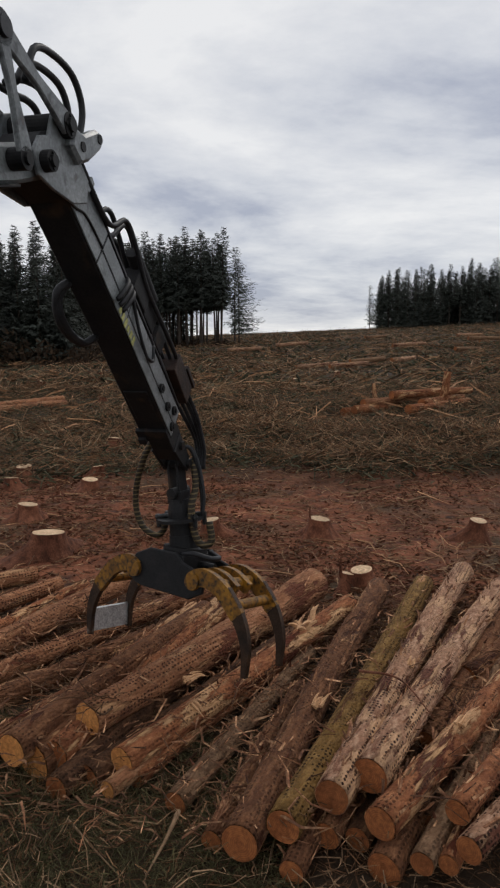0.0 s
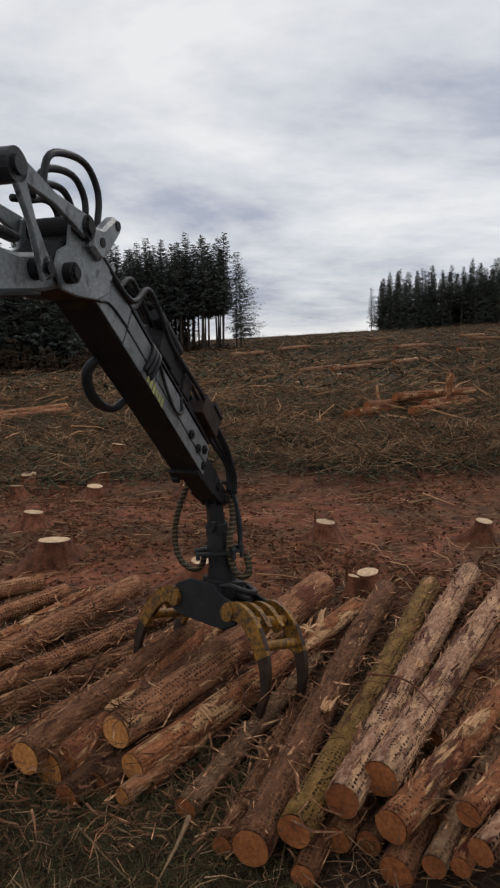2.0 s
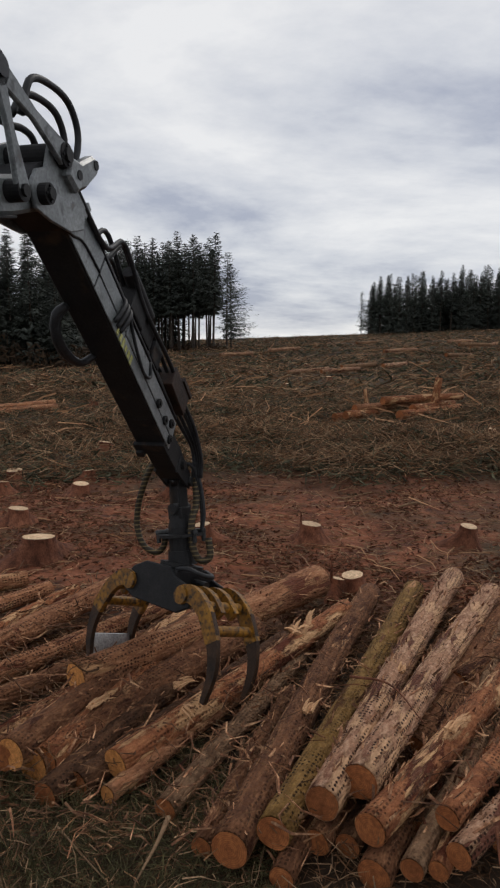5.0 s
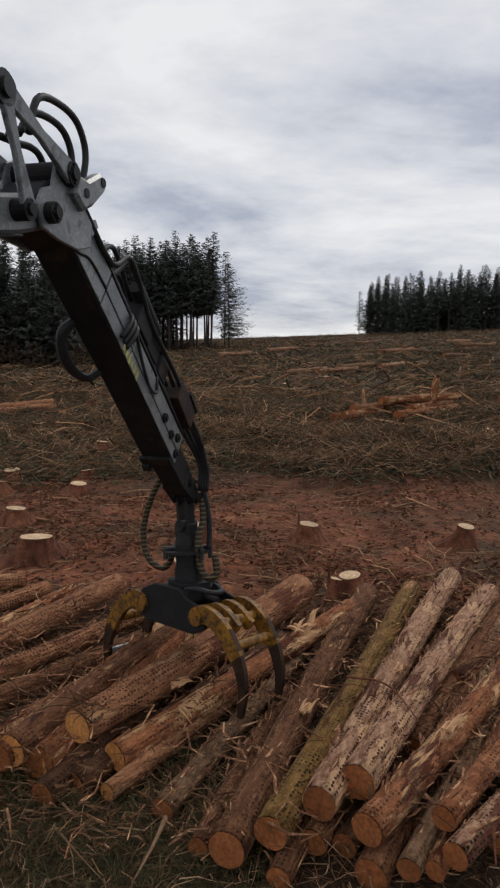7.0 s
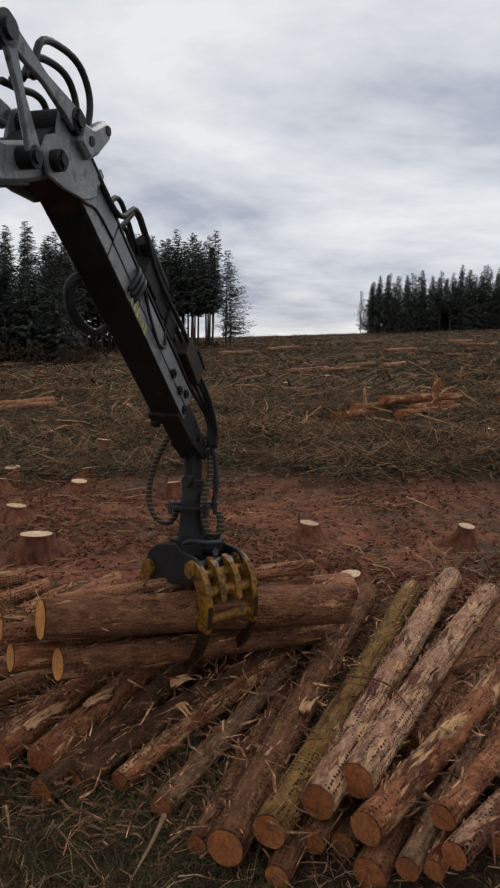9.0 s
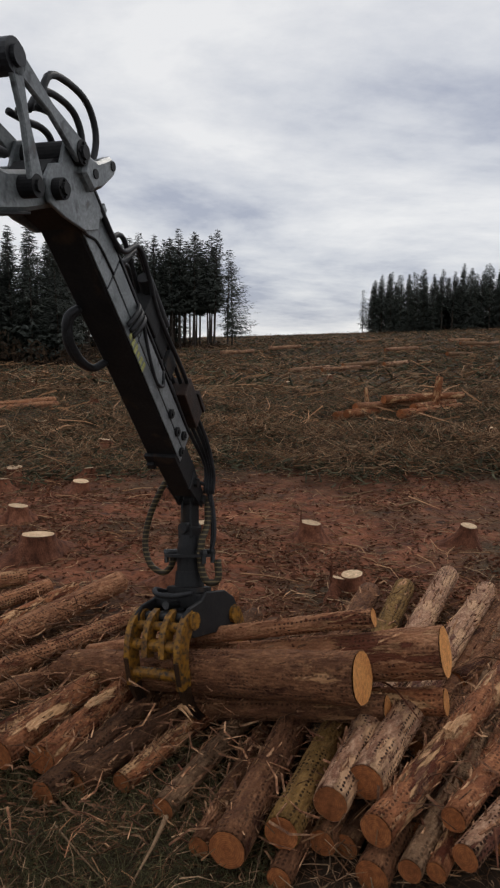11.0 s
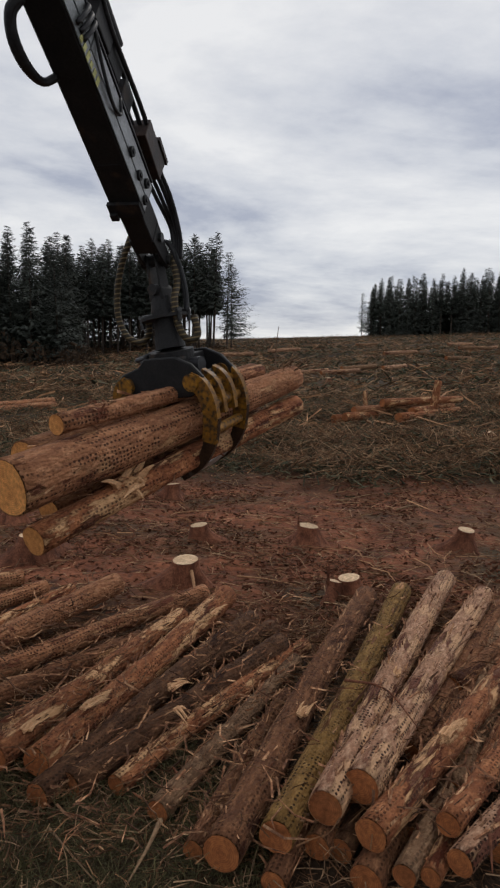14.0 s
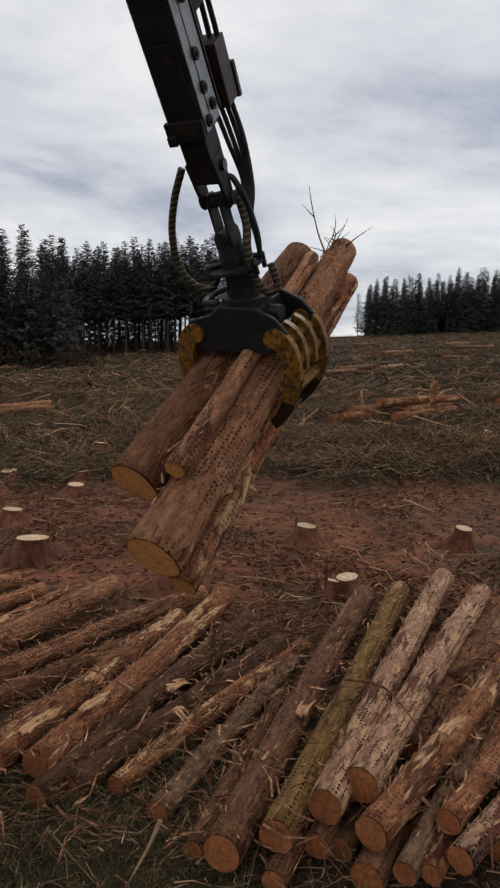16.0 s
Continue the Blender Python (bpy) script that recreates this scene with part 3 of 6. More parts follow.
still_log((1.45, 4.13, 0.15), (2.92, 7.20, 0.15), 0.090, 0.086, "grey")
still_log((0.23, 3.41, 0.10), (1.56, 6.54, 0.10), 0.075, 0.081, "dark")
still_log((1.26, 4.59, 0.14), (3.06, 7.47, 0.14), 0.100, 0.121, "dark")
still_log((1.57, 3.66, 0.12), (3.82, 6.21, 0.12), 0.090, 0.092, "dark")
still_log((-2.89, 4.99, 0.21), (-1.44, 7.84, 0.24), 0.120, 0.128, "peeled")
still_log((-2.40, 5.37, 0.16), (-0.40, 7.87, 0.14), 0.095, 0.099, "peeled")
still_log((-1.63, 4.34, 0.24), (-0.59, 6.90, 0.22), 0.100, 0.099, "torn")
still_log((-1.35, 4.35, 0.20), (-0.13, 7.42, 0.26), 0.110, 0.128, "torn")
still_log((-1.28, 4.13, 0.10), (0.16, 6.89, 0.20), 0.095, 0.104, "wet_shaded")
still_log((-1.09, 4.25, 0.10), (0.43, 6.27, 0.22), 0.095, 0.104, "wet_shaded")
still_log((-0.79, 4.27, 0.09), (0.68, 6.44, 0.12), 0.075, 0.081, "torn")
still_log((-4.27, 5.45, 0.13), (-2.33, 7.99, 0.13), 0.090, 0.093, "peeled")
still_log((-3.21, 4.88, 0.17), (-1.97, 7.83, 0.15), 0.080, 0.087, "torn")
still_log((-2.75, 3.05, 0.22), (-1.09, 5.79, 0.15), 0.095, 0.104, "torn")
still_log((-0.79, 5.43, 0.10), (0.37, 6.85, 0.13), 0.085, 0.093, "wet_shaded")
still_log((-3.16, 4.24, 0.10), (-0.96, 6.57, 0.10), 0.095, 0.104, "dark")
still_log((-5.37, 6.58, 0.12), (-2.73, 8.38, 0.12), 0.090, 0.104, "peeled")
still_log((-1.57, 5.01, 0.08), (-0.53, 6.89, 0.09), 0.100, 0.104, "wet_shaded")
still_log((0.64, 3.68, 0.09), (2.35, 6.62, 0.09), 0.080, 0.081, "wet_shaded")
still_log((1.10, 3.77, 0.10), (3.00, 6.59, 0.10), 0.080, 0.081, "wet_shaded")

# pale torn slabs on the stack and a few limbs lying across it
def torn_slab(x, y, z, az, length, seed):
    rnd = random.Random(seed)
    slab = thing("wood_slab", "pale torn slab of split wood on the log stack", "wood slab", "torn slabs on the stack")
    bm = bmesh.new()
    for k in range(7):
        o = Vector((rnd.uniform(-0.03, 0.03), rnd.uniform(-0.035, 0.035), rnd.uniform(0, 0.02)))
        d = Vector((rnd.uniform(0.5, 1.1) * length, rnd.uniform(-0.018, 0.018), rnd.uniform(-0.02, 0.025)))
        tube(bm, [o, o + d * 0.5 + Vector((0, 0, 0.02)), o + d], lambda u: 0.012 * (1 - u) + 0.003, 5, 6)
    part("splinter_bundle", bm, M["splinter"], slab)
    slab.matrix_world = pose(x, y, z, rnd.uniform(-20, 20), rnd.uniform(-8, 8), az)


for k, row in enumerate(((-0.25, 6.59, 0.37, 60, 0.28), (-0.52, 5.14, 0.33, 50, 0.25), (-0.43, 4.90, 0.30, -60, 0.22), (-1.12, 4.79, 0.35, 60, 0.22), (0.49, 4.76, 0.32, 60, 0.20), (1.28, 5.20, 0.42, 65, 0.20), (1.43, 4.27, 0.47, 50, 0.35), (-1.47, 4.51, 0.33, 65, 0.20), )):
    torn_slab(*row, 900 + k)


def limb(pts, r, style, label):
    ob = thing("fallen_limb", label, "branch", "limbs on the stack")
    bm = bmesh.new()
    tube(bm, pts, lambda u: r * (1 - 0.7 * u), 7, 16)
    part("limb_stem", bm, M[style], ob, smooth=True)


limb([(0.85, 4.99, 0.50), (1.11, 4.76, 0.55), (1.25, 4.31, 0.50)], 0.012, "stump", "thin bent brown limb lying over the logs")
limb([(-0.43, 3.76, 0.22), (-0.49, 3.59, 0.16), (-0.58, 3.41, 0.08)], 0.016, "twig_grey", "dry broken stick standing out of the grass")
limb([(-1.14, 3.89, 0.06), (-0.91, 3.61, 0.08), (-0.73, 3.43, 0.06)], 0.009, "twig_grey", "dry grey stick in the grass")
limb([(1.42, 3.43, 0.40), (1.38, 3.26, 0.30)], 0.012, "stump", "broken limb among the logs")
limb([(0.00, 8.73, 0.05), (0.37, 8.61, 0.06), (0.77, 8.47, 0.03)], 0.014, "twig_pale", "peeled pale stick on the soil")
limb([(2.02, 13.40, 0.06), (2.83, 14.08, 0.08), (3.75, 14.91, 0.05)], 0.016, "twig_grey", "long dry stick on the soil")
limb([(-0.62, 8.46, 0.30), (-0.54, 8.14, 0.15), (-0.50, 7.81, 0.02)], 0.030, "twig_pale", "pale split root beside a stump")
limb([(2.97, 12.55, 0.10), (3.32, 12.48, 0.20), (3.40, 12.36, 0.10)], 0.025, "twig_grey", "crooked dead branch on the soil")


# the load that the grapple gathers and lifts
carried_big = build_log(3.48, 0.125, 0.19, "peeled", "thick orange-brown spruce log held by the grapple", "grappled logs", "fresh_end", 50, 10, 201)
bm = bmesh.new()
rnd = random.Random(77)
for k in range(16):
    o = Vector((rnd.uniform(0.0, 0.25), rnd.uniform(-0.1, 0.1), rnd.uniform(0.05, 0.12)))
    e = o + Vector((rnd.uniform(-0.32, 0.08), rnd.uniform(-0.22, 0.22), rnd.uniform(0.02, 0.2)))
    tube(bm, [o, (o + e) / 2 + Vector((0, rnd.uniform(-0.04, 0.04), 0.02)), e], lambda u: 0.006 * (1 - 0.7 * u), 5, 6)
tube(bm, [(0.15, -0.1, 0.05), (-0.1, -0.25, 0.16), (-0.3, -0.34, 0.34), (-0.42, -0.38, 0.46)], lambda u: 0.009 * (1 - 0.75 * u), 5, 10)
tube(bm, [(-0.2, -0.30, 0.25), (-0.26, -0.42, 0.36)], lambda u: 0.005 * (1 - 0.6 * u), 5, 4)
part("twig_tuft", bm, M["twig_brown"], carried_big, "thin broken twigs")["kind"] = "stuff"
carried_big_b = build_log(2.75, 0.15, 0.19, "dark", "thick red-brown spruce log held by the grapple", "grappled logs", "fresh_end", 50, 10, 202)
carried_small = build_log(2.65, 0.062, 0.072, "peeled", "thin tan spruce pole held by the grapple", "grappled logs", "fresh_end", 20, 8, 203)
carried_broken = build_log(3.32, 0.105, 0.10, "torn", "slim spruce log with a splintered break", "grappled logs", "fresh_end", 40, 6, 204, split=True)
carried_mid = build_log(2.7, 0.12, 0.10, "dark", "brown medium spruce log held by the grapple", "grappled logs", "fresh_end", 30, 8, 205)


# ---- stumps ----
def build_stump(x, y, r, h, seed, tall=False):
    rnd = random.Random(seed)
    z = height(x, y)
    stump = thing("tree_stump", "red-brown spruce stump with a pale freshly sawn top", "tree stump", "stumps on the felled ground")
    stump.location = (x, y, z)
    roots = [rnd.uniform(0, 6.28) for _ in range(5)]
    bm = bmesh.new()
    sides, loops = 26, []
    for i in range(8):
        s = i / 7
        lp = []
        for k in range(sides):
            a = 2 * math.pi * k / sides
            flare = sum(max(0, math.cos(a - q)) ** 8 for q in roots)
            rr = r * (1.0 + (1 - s) ** 1.9 * (0.60 + 1.5 * flare) + 0.06 * noise.noise((math.cos(a) * 2 + seed, math.sin(a) * 2, s * 3)))
            lp.append(bm.verts.new((rr * math.cos(a), rr * math.sin(a), -0.08 + s * (h + 0.08) + (0.02 * math.sin(a + seed) if i == 7 else 0))))
        loops.append(lp)
    for a, b in zip(loops, loops[1:]):
        for k in range(sides):
            j = (k + 1) % sides
            bm.faces.new((a[k], a[j], b[j], b[k]))
    bm.faces.new(loops[-1])
    rim = [v.co.copy() for v in loops[-1]]
    for q in roots[:4]:
        d = Vector((math.cos(q), math.sin(q), 0))
        tube(bm, [d * r * 1.0 + Vector((0, 0, 0.1)), d * r * 2.0 + Vector((0, 0, 0.02)), d * r * rnd.uniform(2.6, 3.6) + Vector((0.05, 0, -0.06))], lambda u: r * (0.22 - 0.16 * u), 6, 6)
    part("stump_body", bm, M["stump"], stump, smooth=False)
    bm = bmesh.new()
    bm.faces.new([bm.verts.new(v * 0.94 + Vector((0, 0, 0.006 + v.z * 0.06))) for v in rim])
    ob = part("sawn_top", bm, M["stump_top"], stump, "pale cream sawn top")
    if tall:
        bm = bmesh.new()
        for k in range(4):
            p = Vector((-r * 0.85, r * 0.25 * (k - 1.5), h * 0.8))
            cyl(bm, p, p + Vector((rnd.uniform(-0.02, 0.02), rnd.uniform(-0.02, 0.02), rnd.uniform(0.12, 0.3))), 0.02, 0.003, 6)
        part("hinge_splinters", bm, M["stump"], stump)
    return stump


for i, (x, y, r, h, tall) in enumerate((
        (1.09, 10.41, 0.17, 0.32, True), (3.56, 10.33, 0.13, 0.30, False), (-0.67, 8.48, 0.17, 0.33, False), (-0.63, 10.56, 0.14, 0.27, False), (-1.37, 13.76, 0.15, 0.28, True),
        (-2.89, 9.48, 0.24, 0.33, False), (-3.82, 11.47, 0.17, 0.28, False), (-3.35, 14.03, 0.17, 0.24, False), (-5.13, 15.22, 0.18, 0.25, False), (1.39, 8.19, 0.14, 0.25, False),
        (-3.41, 15.1, 0.14, 0.22, False), (-5.06, 14.2, 0.15, 0.25, False), (1.2, 8.12, 0.09, 0.2, True), (5.8, 11.2, 0.17, 0.3, False), (-6.6, 10.6, 0.2, 0.3, False))):
    build_stump(x, y, r, h, 300 + i, tall)
rnd = random.Random(11)
for i in range(26):
    y = rnd.uniform(19, 60)
    build_stump(rnd.uniform(-0.36, 0.4) * y, y, rnd.uniform(0.13, 0.2), rnd.uniform(0.2, 0.35), 340 + i, rnd.random() < 0.3)

# ---- felled timber lying further out ----
def far_log(x, y, az, length, r, style="torn", lift=0.0, pitch=0.0, seed=0):
    log = build_log(length, r + 0.03, r * 0.85 + 0.03, style, BARK_LABEL[style] + " lying among the brash", "logs left on the felled ground", "end", 6, 2, seed, 10, 8)
    dx, dy = math.cos(radians(az)), math.sin(radians(az))
    r += 0.03
    a = Vector((x, y, height(x, y) + r + lift + 0.16))
    bx, by = x + dx * length, y + dy * length
    b = Vector((bx, by, height(bx, by) + r + lift + 0.16 + pitch))
    lay(log, a, b)


for i, row in enumerate((
        (3.36, 24.4, 38, 4.2, 0.14, "torn", 0.0), (3.7, 24.1, 40, 4.4, 0.13, "torn", 0.05), (4.1, 24.6, 34, 4.0, 0.14, "peeled", 0.22), (5.6, 24.0, 42, 4.0, 0.15, "torn", 0.0),
        (5.2, 25.0, 30, 4.1, 0.13, "torn", 0.3), (6.2, 24.6, 50, 3.6, 0.13, "torn", 0.1), (-9.9, 24.2, 55, 3.6, 0.12, "peeled", 0.0), (-9.4, 24.0, 58, 3.8, 0.11, "peeled", 0.02), (-9.7, 25.0, 56, 3.6, 0.11, "peeled", 0.12),
        (3.0, 44.0, 20, 2.9, 0.13, "pale", 0.1), (5.0, 43.0, 28, 3.0, 0.12, "pale", 0.1), (6.5, 44.5, 28, 2.8, 0.14, "grey", 0.3), (-2.0, 62, 12, 3.1, 0.16, "pale", 0.4), (2.5, 66, -8, 3.1, 0.16, "pale", 0.5),
        (9.5, 46, 44, 2.8, 0.12, "pale", 0.1), (12.0, 58, 15, 3.1, 0.15, "pale", 0.3), (15.5, 52, 32, 2.8, 0.15, "grey", 0.2), (19, 60, 10, 3.1, 0.15, "grey", 0.3), (22, 66, 18, 3.1, 0.15, "pale", 0.3),
        (10.4, 27, 25, 4.2, 0.14, "peeled", 0.1), (24, 80, 8, 3.1, 0.16, "pale", 0.3), (14, 84, 20, 3.1, 0.16, "grey", 0.3))):
    far_log(*row, seed=500 + i)
upright = build_log(1.5, 0.17, 0.14, "torn", "short orange log standing on end beside a stack", "logs left on the felled ground", "end", 8, 3, 560, 12, 8)
lay(upright, (7.3, 26.0, height(7.3, 26) - 0.1), (7.55, 26.1, height(7.3, 26) + 1.35))
upright_b = build_log(1.1, 0.12, 0.07, "torn", "broken upright stem behind a log stack", "logs left on the felled ground", "end", 8, 3, 561, 10, 8)
lay(upright_b, (4.95, 26.6, height(4.95, 26.6) - 0.1), (4.8, 26.6, height(4.95, 26.6) + 1.1))


# ---- brash: thin three-sided sticks, scattered past counting ----
def sticks(name, count, region, length, thick, material, label, lean=0.25, seed=1, spread=1.0, lift=0.05, curl=0.15, keep=None):
    rng = np.random.default_rng(seed)
    verts, faces = [], []
    y0, y1, x0, x1, fan = region
    k = 0
    while k < count:
        u = rng.random()
        y = y0 + (y1 - y0) * u ** spread
        w = rng.uniform(x0, x1)
        x = w * (y if fan else 1.0)
        if keep and not keep(x, y, rng):
            continue
        k += 1
        l = rng.uniform(*length)
        az = rng.uniform(0, 2 * math.pi)
        el = rng.normal(0, lean)
        d = Vector((math.cos(az) * math.cos(el), math.sin(az) * math.cos(el), math.sin(el)))
        t = rng.uniform(*thick)
        c = Vector((x, y, height(x, y) + rng.uniform(0, lift) + abs(d.z) * l * 0.35))
        sd = d.cross(Vector((0, 0, 1)))
        sd = sd.normalized() if sd.length > 1e-3 else Vector((1, 0, 0))
        up = sd.cross(d)
        bend = sd * rng.uniform(-curl, curl) * l + up * rng.uniform(-curl, curl) * 0.5 * l
        base = len(verts)
        for s, rr in ((-0.5, 1.0), (0.0, 0.85), (0.5, 0.3)):
            p = c + d * (s * l) + (bend if s == 0 else Vector())
            for a in (0, 2.09, 4.19):
                verts.append(p + t * rr * (math.cos(a) * sd + math.sin(a) * up))
        for q in (0, 3):
            for a in range(3):
                b2 = (a + 1) % 3
                faces.append((base + q + a, base + q + b2, base + q + 3 + b2, base + q + 3 + a))
    return mesh_thing(name, verts, faces, material, label, "brash", "stuff")


def on_soil(x, y, rng):
    return rng.random() < 0.25 + 0.75 * (noise.noise((x * 0.45, y * 0.45, 7.7)) > 0.05)


def heaps(x, y, rng):
    if y < 15.2 - 2.2 * noise.noise((x * 0.3, 4.4, 0)) + rng.normal(0, 0.5):
        return False
    return rng.random() < 0.25 + 1.6 * max(0, noise.noise((x * 0.07 + 4, y * 0.28, 1.7)) + 0.15)


def grassy(x, y, rng):
    return x < 0.35 - 0.5 * max(0, y - 3.6) and rng.random() < 0.9


sticks("soil_clods", 9000, (6.6, 17, -0.5, 0.5, True), (0.02, 0.11), (0.008, 0.028), M["clod"], "dark red crumbled soil and bark clods", 0.3, 37, 1.0, 0.015, keep=on_soil)
sticks("brash_twigs", 5200, (6.8, 17, -0.5, 0.5, True), (0.04, 0.28), (0.003, 0.008), M["twig_brown"], "thin dead twigs strewn over bare soil", 0.12, 21, 1.0, 0.03, keep=on_soil)
sticks("brash_twigs", 3400, (6.8, 17, -0.5, 0.5, True), (0.05, 0.5), (0.003, 0.008), M["twig_grey"], "dry grey twigs strewn over bare soil", 0.12, 22, 1.0, 0.03)
sticks("pale_sticks", 240, (7.5, 18, -0.5, 0.5, True), (0.15, 0.9), (0.006, 0.015), M["twig_pale"], "peeled pale sticks on the soil", 0.06, 23, 1.0, 0.02)
sticks("brash_heap_twigs", 22000, (13, 34, -0.5, 0.5, True), (0.12, 0.8), (0.004, 0.012), M["twig_brown"], "heaped brown spruce brash", 0.32, 24, 1.1, 0.28, keep=heaps)
sticks("brash_heap_twigs", 13000, (13, 36, -0.5, 0.5, True), (0.12, 1.0), (0.004, 0.011), M["twig_grey"], "heaped dry grey spruce brash", 0.35, 25, 1.1, 0.3, keep=heaps)
sticks("needle_brash", 36000, (13, 36, -0.5, 0.5, True), (0.08, 0.4), (0.010, 0.03), M["needles"], "faded green needle-covered brash", 0.35, 26, 1.0, 0.2, keep=heaps)
sticks("far_brash", 14000, (32, 150, -0.45, 0.45, True), (0.3, 1.6), (0.012, 0.035), M["twig_brown"], "brown brash over the far felled ground", 0.25, 27, 1.25, 0.25, keep=heaps)
sticks("far_brash", 11000, (32, 150, -0.45, 0.45, True), (0.3, 1.7), (0.012, 0.03), M["twig_grey"], "grey brash over the far felled ground", 0.25, 28, 1.25, 0.3)
sticks("far_pale_sticks", 900, (20, 120, -0.45, 0.45, True), (0.4, 2.0), (0.02, 0.05), M["twig_pale"], "peeled pale tops on the far felled ground", 0.2, 29, 1.0, 0.3)
sticks("far_needle_brash", 16000, (34, 150, -0.45, 0.45, True), (0.2, 0.8), (0.03, 0.09), M["needles"], "faded green needle brash on the far ground", 0.3, 36, 1.3, 0.2, keep=heaps)
sticks("near_litter", 12000, (2.6, 7.2, -3.0, 3.4, False), (0.03, 0.2), (0.0015, 0.0045), M["twig_brown"], "broken twigs and bark litter under the stack", 0.3, 30, 1.0, 0.06)
sticks("near_litter", 4200, (2.6, 7.2, -3.0, 3.4, False), (0.03, 0.28), (0.0015, 0.005), M["twig_grey"], "dry grey twigs under the stack", 0.35, 31, 1.0, 0.1)
sticks("near_splinters", 500, (2.6, 7.0, -2.6, 3.0, False), (0.03, 0.2), (0.003, 0.009), M["twig_pale"], "pale wood splinters under the stack", 0.3, 32, 1.0, 0.06)
sticks("rough_grass", 16000, (2.6, 5.2, -2.6, 0.3, False), (0.05, 0.2), (0.0012, 0.003), M["grass"], "dull green grass beside the stack", 0.7, 33, 1.0, 0.03, 0.3, keep=grassy)
sticks("bark_strips", 1500, (3.5, 7.4, -2.8, 3.4, False), (0.05, 0.32), (0.003, 0.011), M["flake"], "curled bark strips and splinters over the stack", 0.28, 38, 1.0, 0.42, 0.25)
sticks("stack_litter", 3600, (3.5, 7.6, -2.2, 3.2, False), (0.03, 0.26), (0.0015, 0.005), M["twig_brown"], "bark strips and twigs caught among the logs", 0.25, 34, 1.0, 0.35)


# ---- standing spruces ----
def spruce(name, h, bare, width, seed, label, dense=1.0, one_sided=0.0):
    rnd = random.Random(seed)
    tree = thing(name, label, "tree", "standing spruces")
    bm = bmesh.new()
    tube(bm, [(0, 0, -0.4), (rnd.uniform(-0.1, 0.1), 0, h * 0.4), (rnd.uniform(-0.1, 0.1), 0.05, h * 0.75), (0, 0, h)], lambda u: 0.017 * h * 0.62 * (1 - 0.92 * u), 7, 10)
    part("trunk", bm, M["trunk"], tree)
    verts, faces = [], []

    def quad(p, d, side, l, w):
        b = len(verts)
        verts.extend((p - side * w * 0.4, p + side * w * 0.4, p + d * l * 0.55 + side * w, p + d * l, p + d * l * 0.5 - side * w))
        faces.append((b, b + 1, b + 2, b + 3, b + 4))

    z = h * bare
    while z < h * 0.995:
        f = (z - h * bare) / (h * (1 - bare))
        reach = width * (1 - f) ** 0.88 * (0.55 + 0.45 * min(1, f * 5)) * (0.92 + 0.35 * noise.noise((z * 1.1, seed * 3.7, 0.5))) + 0.08
        for _ in range(rnd.randint(7, 10)):
            az = rnd.uniform(0, 2 * math.pi)
            l = reach * rnd.uniform(0.6, 1.15)
            if one_sided and math.cos(az) > 0.2:
                l *= 1 + one_sided
            droop = 0.15 - 0.55 * (1 - f) + rnd.uniform(-0.12, 0.12)
            d = Vector((math.cos(az), math.sin(az), droop)).normalized()
            side = d.cross(Vector((0, 0, 1))).normalized()
            n = max(4, int(l / 0.085 * dense))
            for k in range(n):
                s = (k + rnd.random()) / n
                p = Vector((0, 0, z)) + d * l * s + Vector((0, 0, 0.25 * l * s * s))
                lean = (d + side * rnd.uniform(-1.1, 1.1) + Vector((0, 0, rnd.uniform(-0.7, 0.25)))).normalized()
                quad(p, lean, (side + Vector((0, 0, rnd.uniform(-0.8, 0.8)))).normalized(), rnd.uniform(0.26, 0.62) * (1 - 0.3 * f), rnd.uniform(0.030, 0.085) * (1 - 0.35 * f))
            b = len(verts)
            tip = Vector((0, 0, z)) + d * l + Vector((0, 0, 0.25 * l))
            o = Vector((0, 0, z))
            verts.extend((o - side * 0.02, o + side * 0.02, tip + side * 0.005, tip - side * 0.005))
            faces.append((b, b + 1, b + 2, b + 3))
        z += rnd.uniform(0.18, 0.30)
    # dead branches below the crown
    for _ in range(int(26 * bare * 2)):
        zz, az = rnd.uniform(0.12, bare) * h, rnd.uniform(0, 6.28)
        o = Vector((0, 0, zz))
        l = rnd.uniform(0.4, 1.1) * (1 + one_sided)
        d = Vector((math.cos(az), math.sin(az), rnd.uniform(-0.5, 0.1)))
        side = d.cross(Vector((0, 0, 1))).normalized()
        b = len(verts)
        verts.extend((o - side * 0.02, o + side * 0.02, o + d * l + side * 0.006, o + d * l - side * 0.006))
        faces.append((b, b + 1, b + 2, b + 3))
    me = bpy.data.meshes.new("crown")
    me.from_pydata(verts, [], faces)
    me.materials.append(M["crown"])
    ob = new("crown", me)
    ob.parent = tree
    return tree


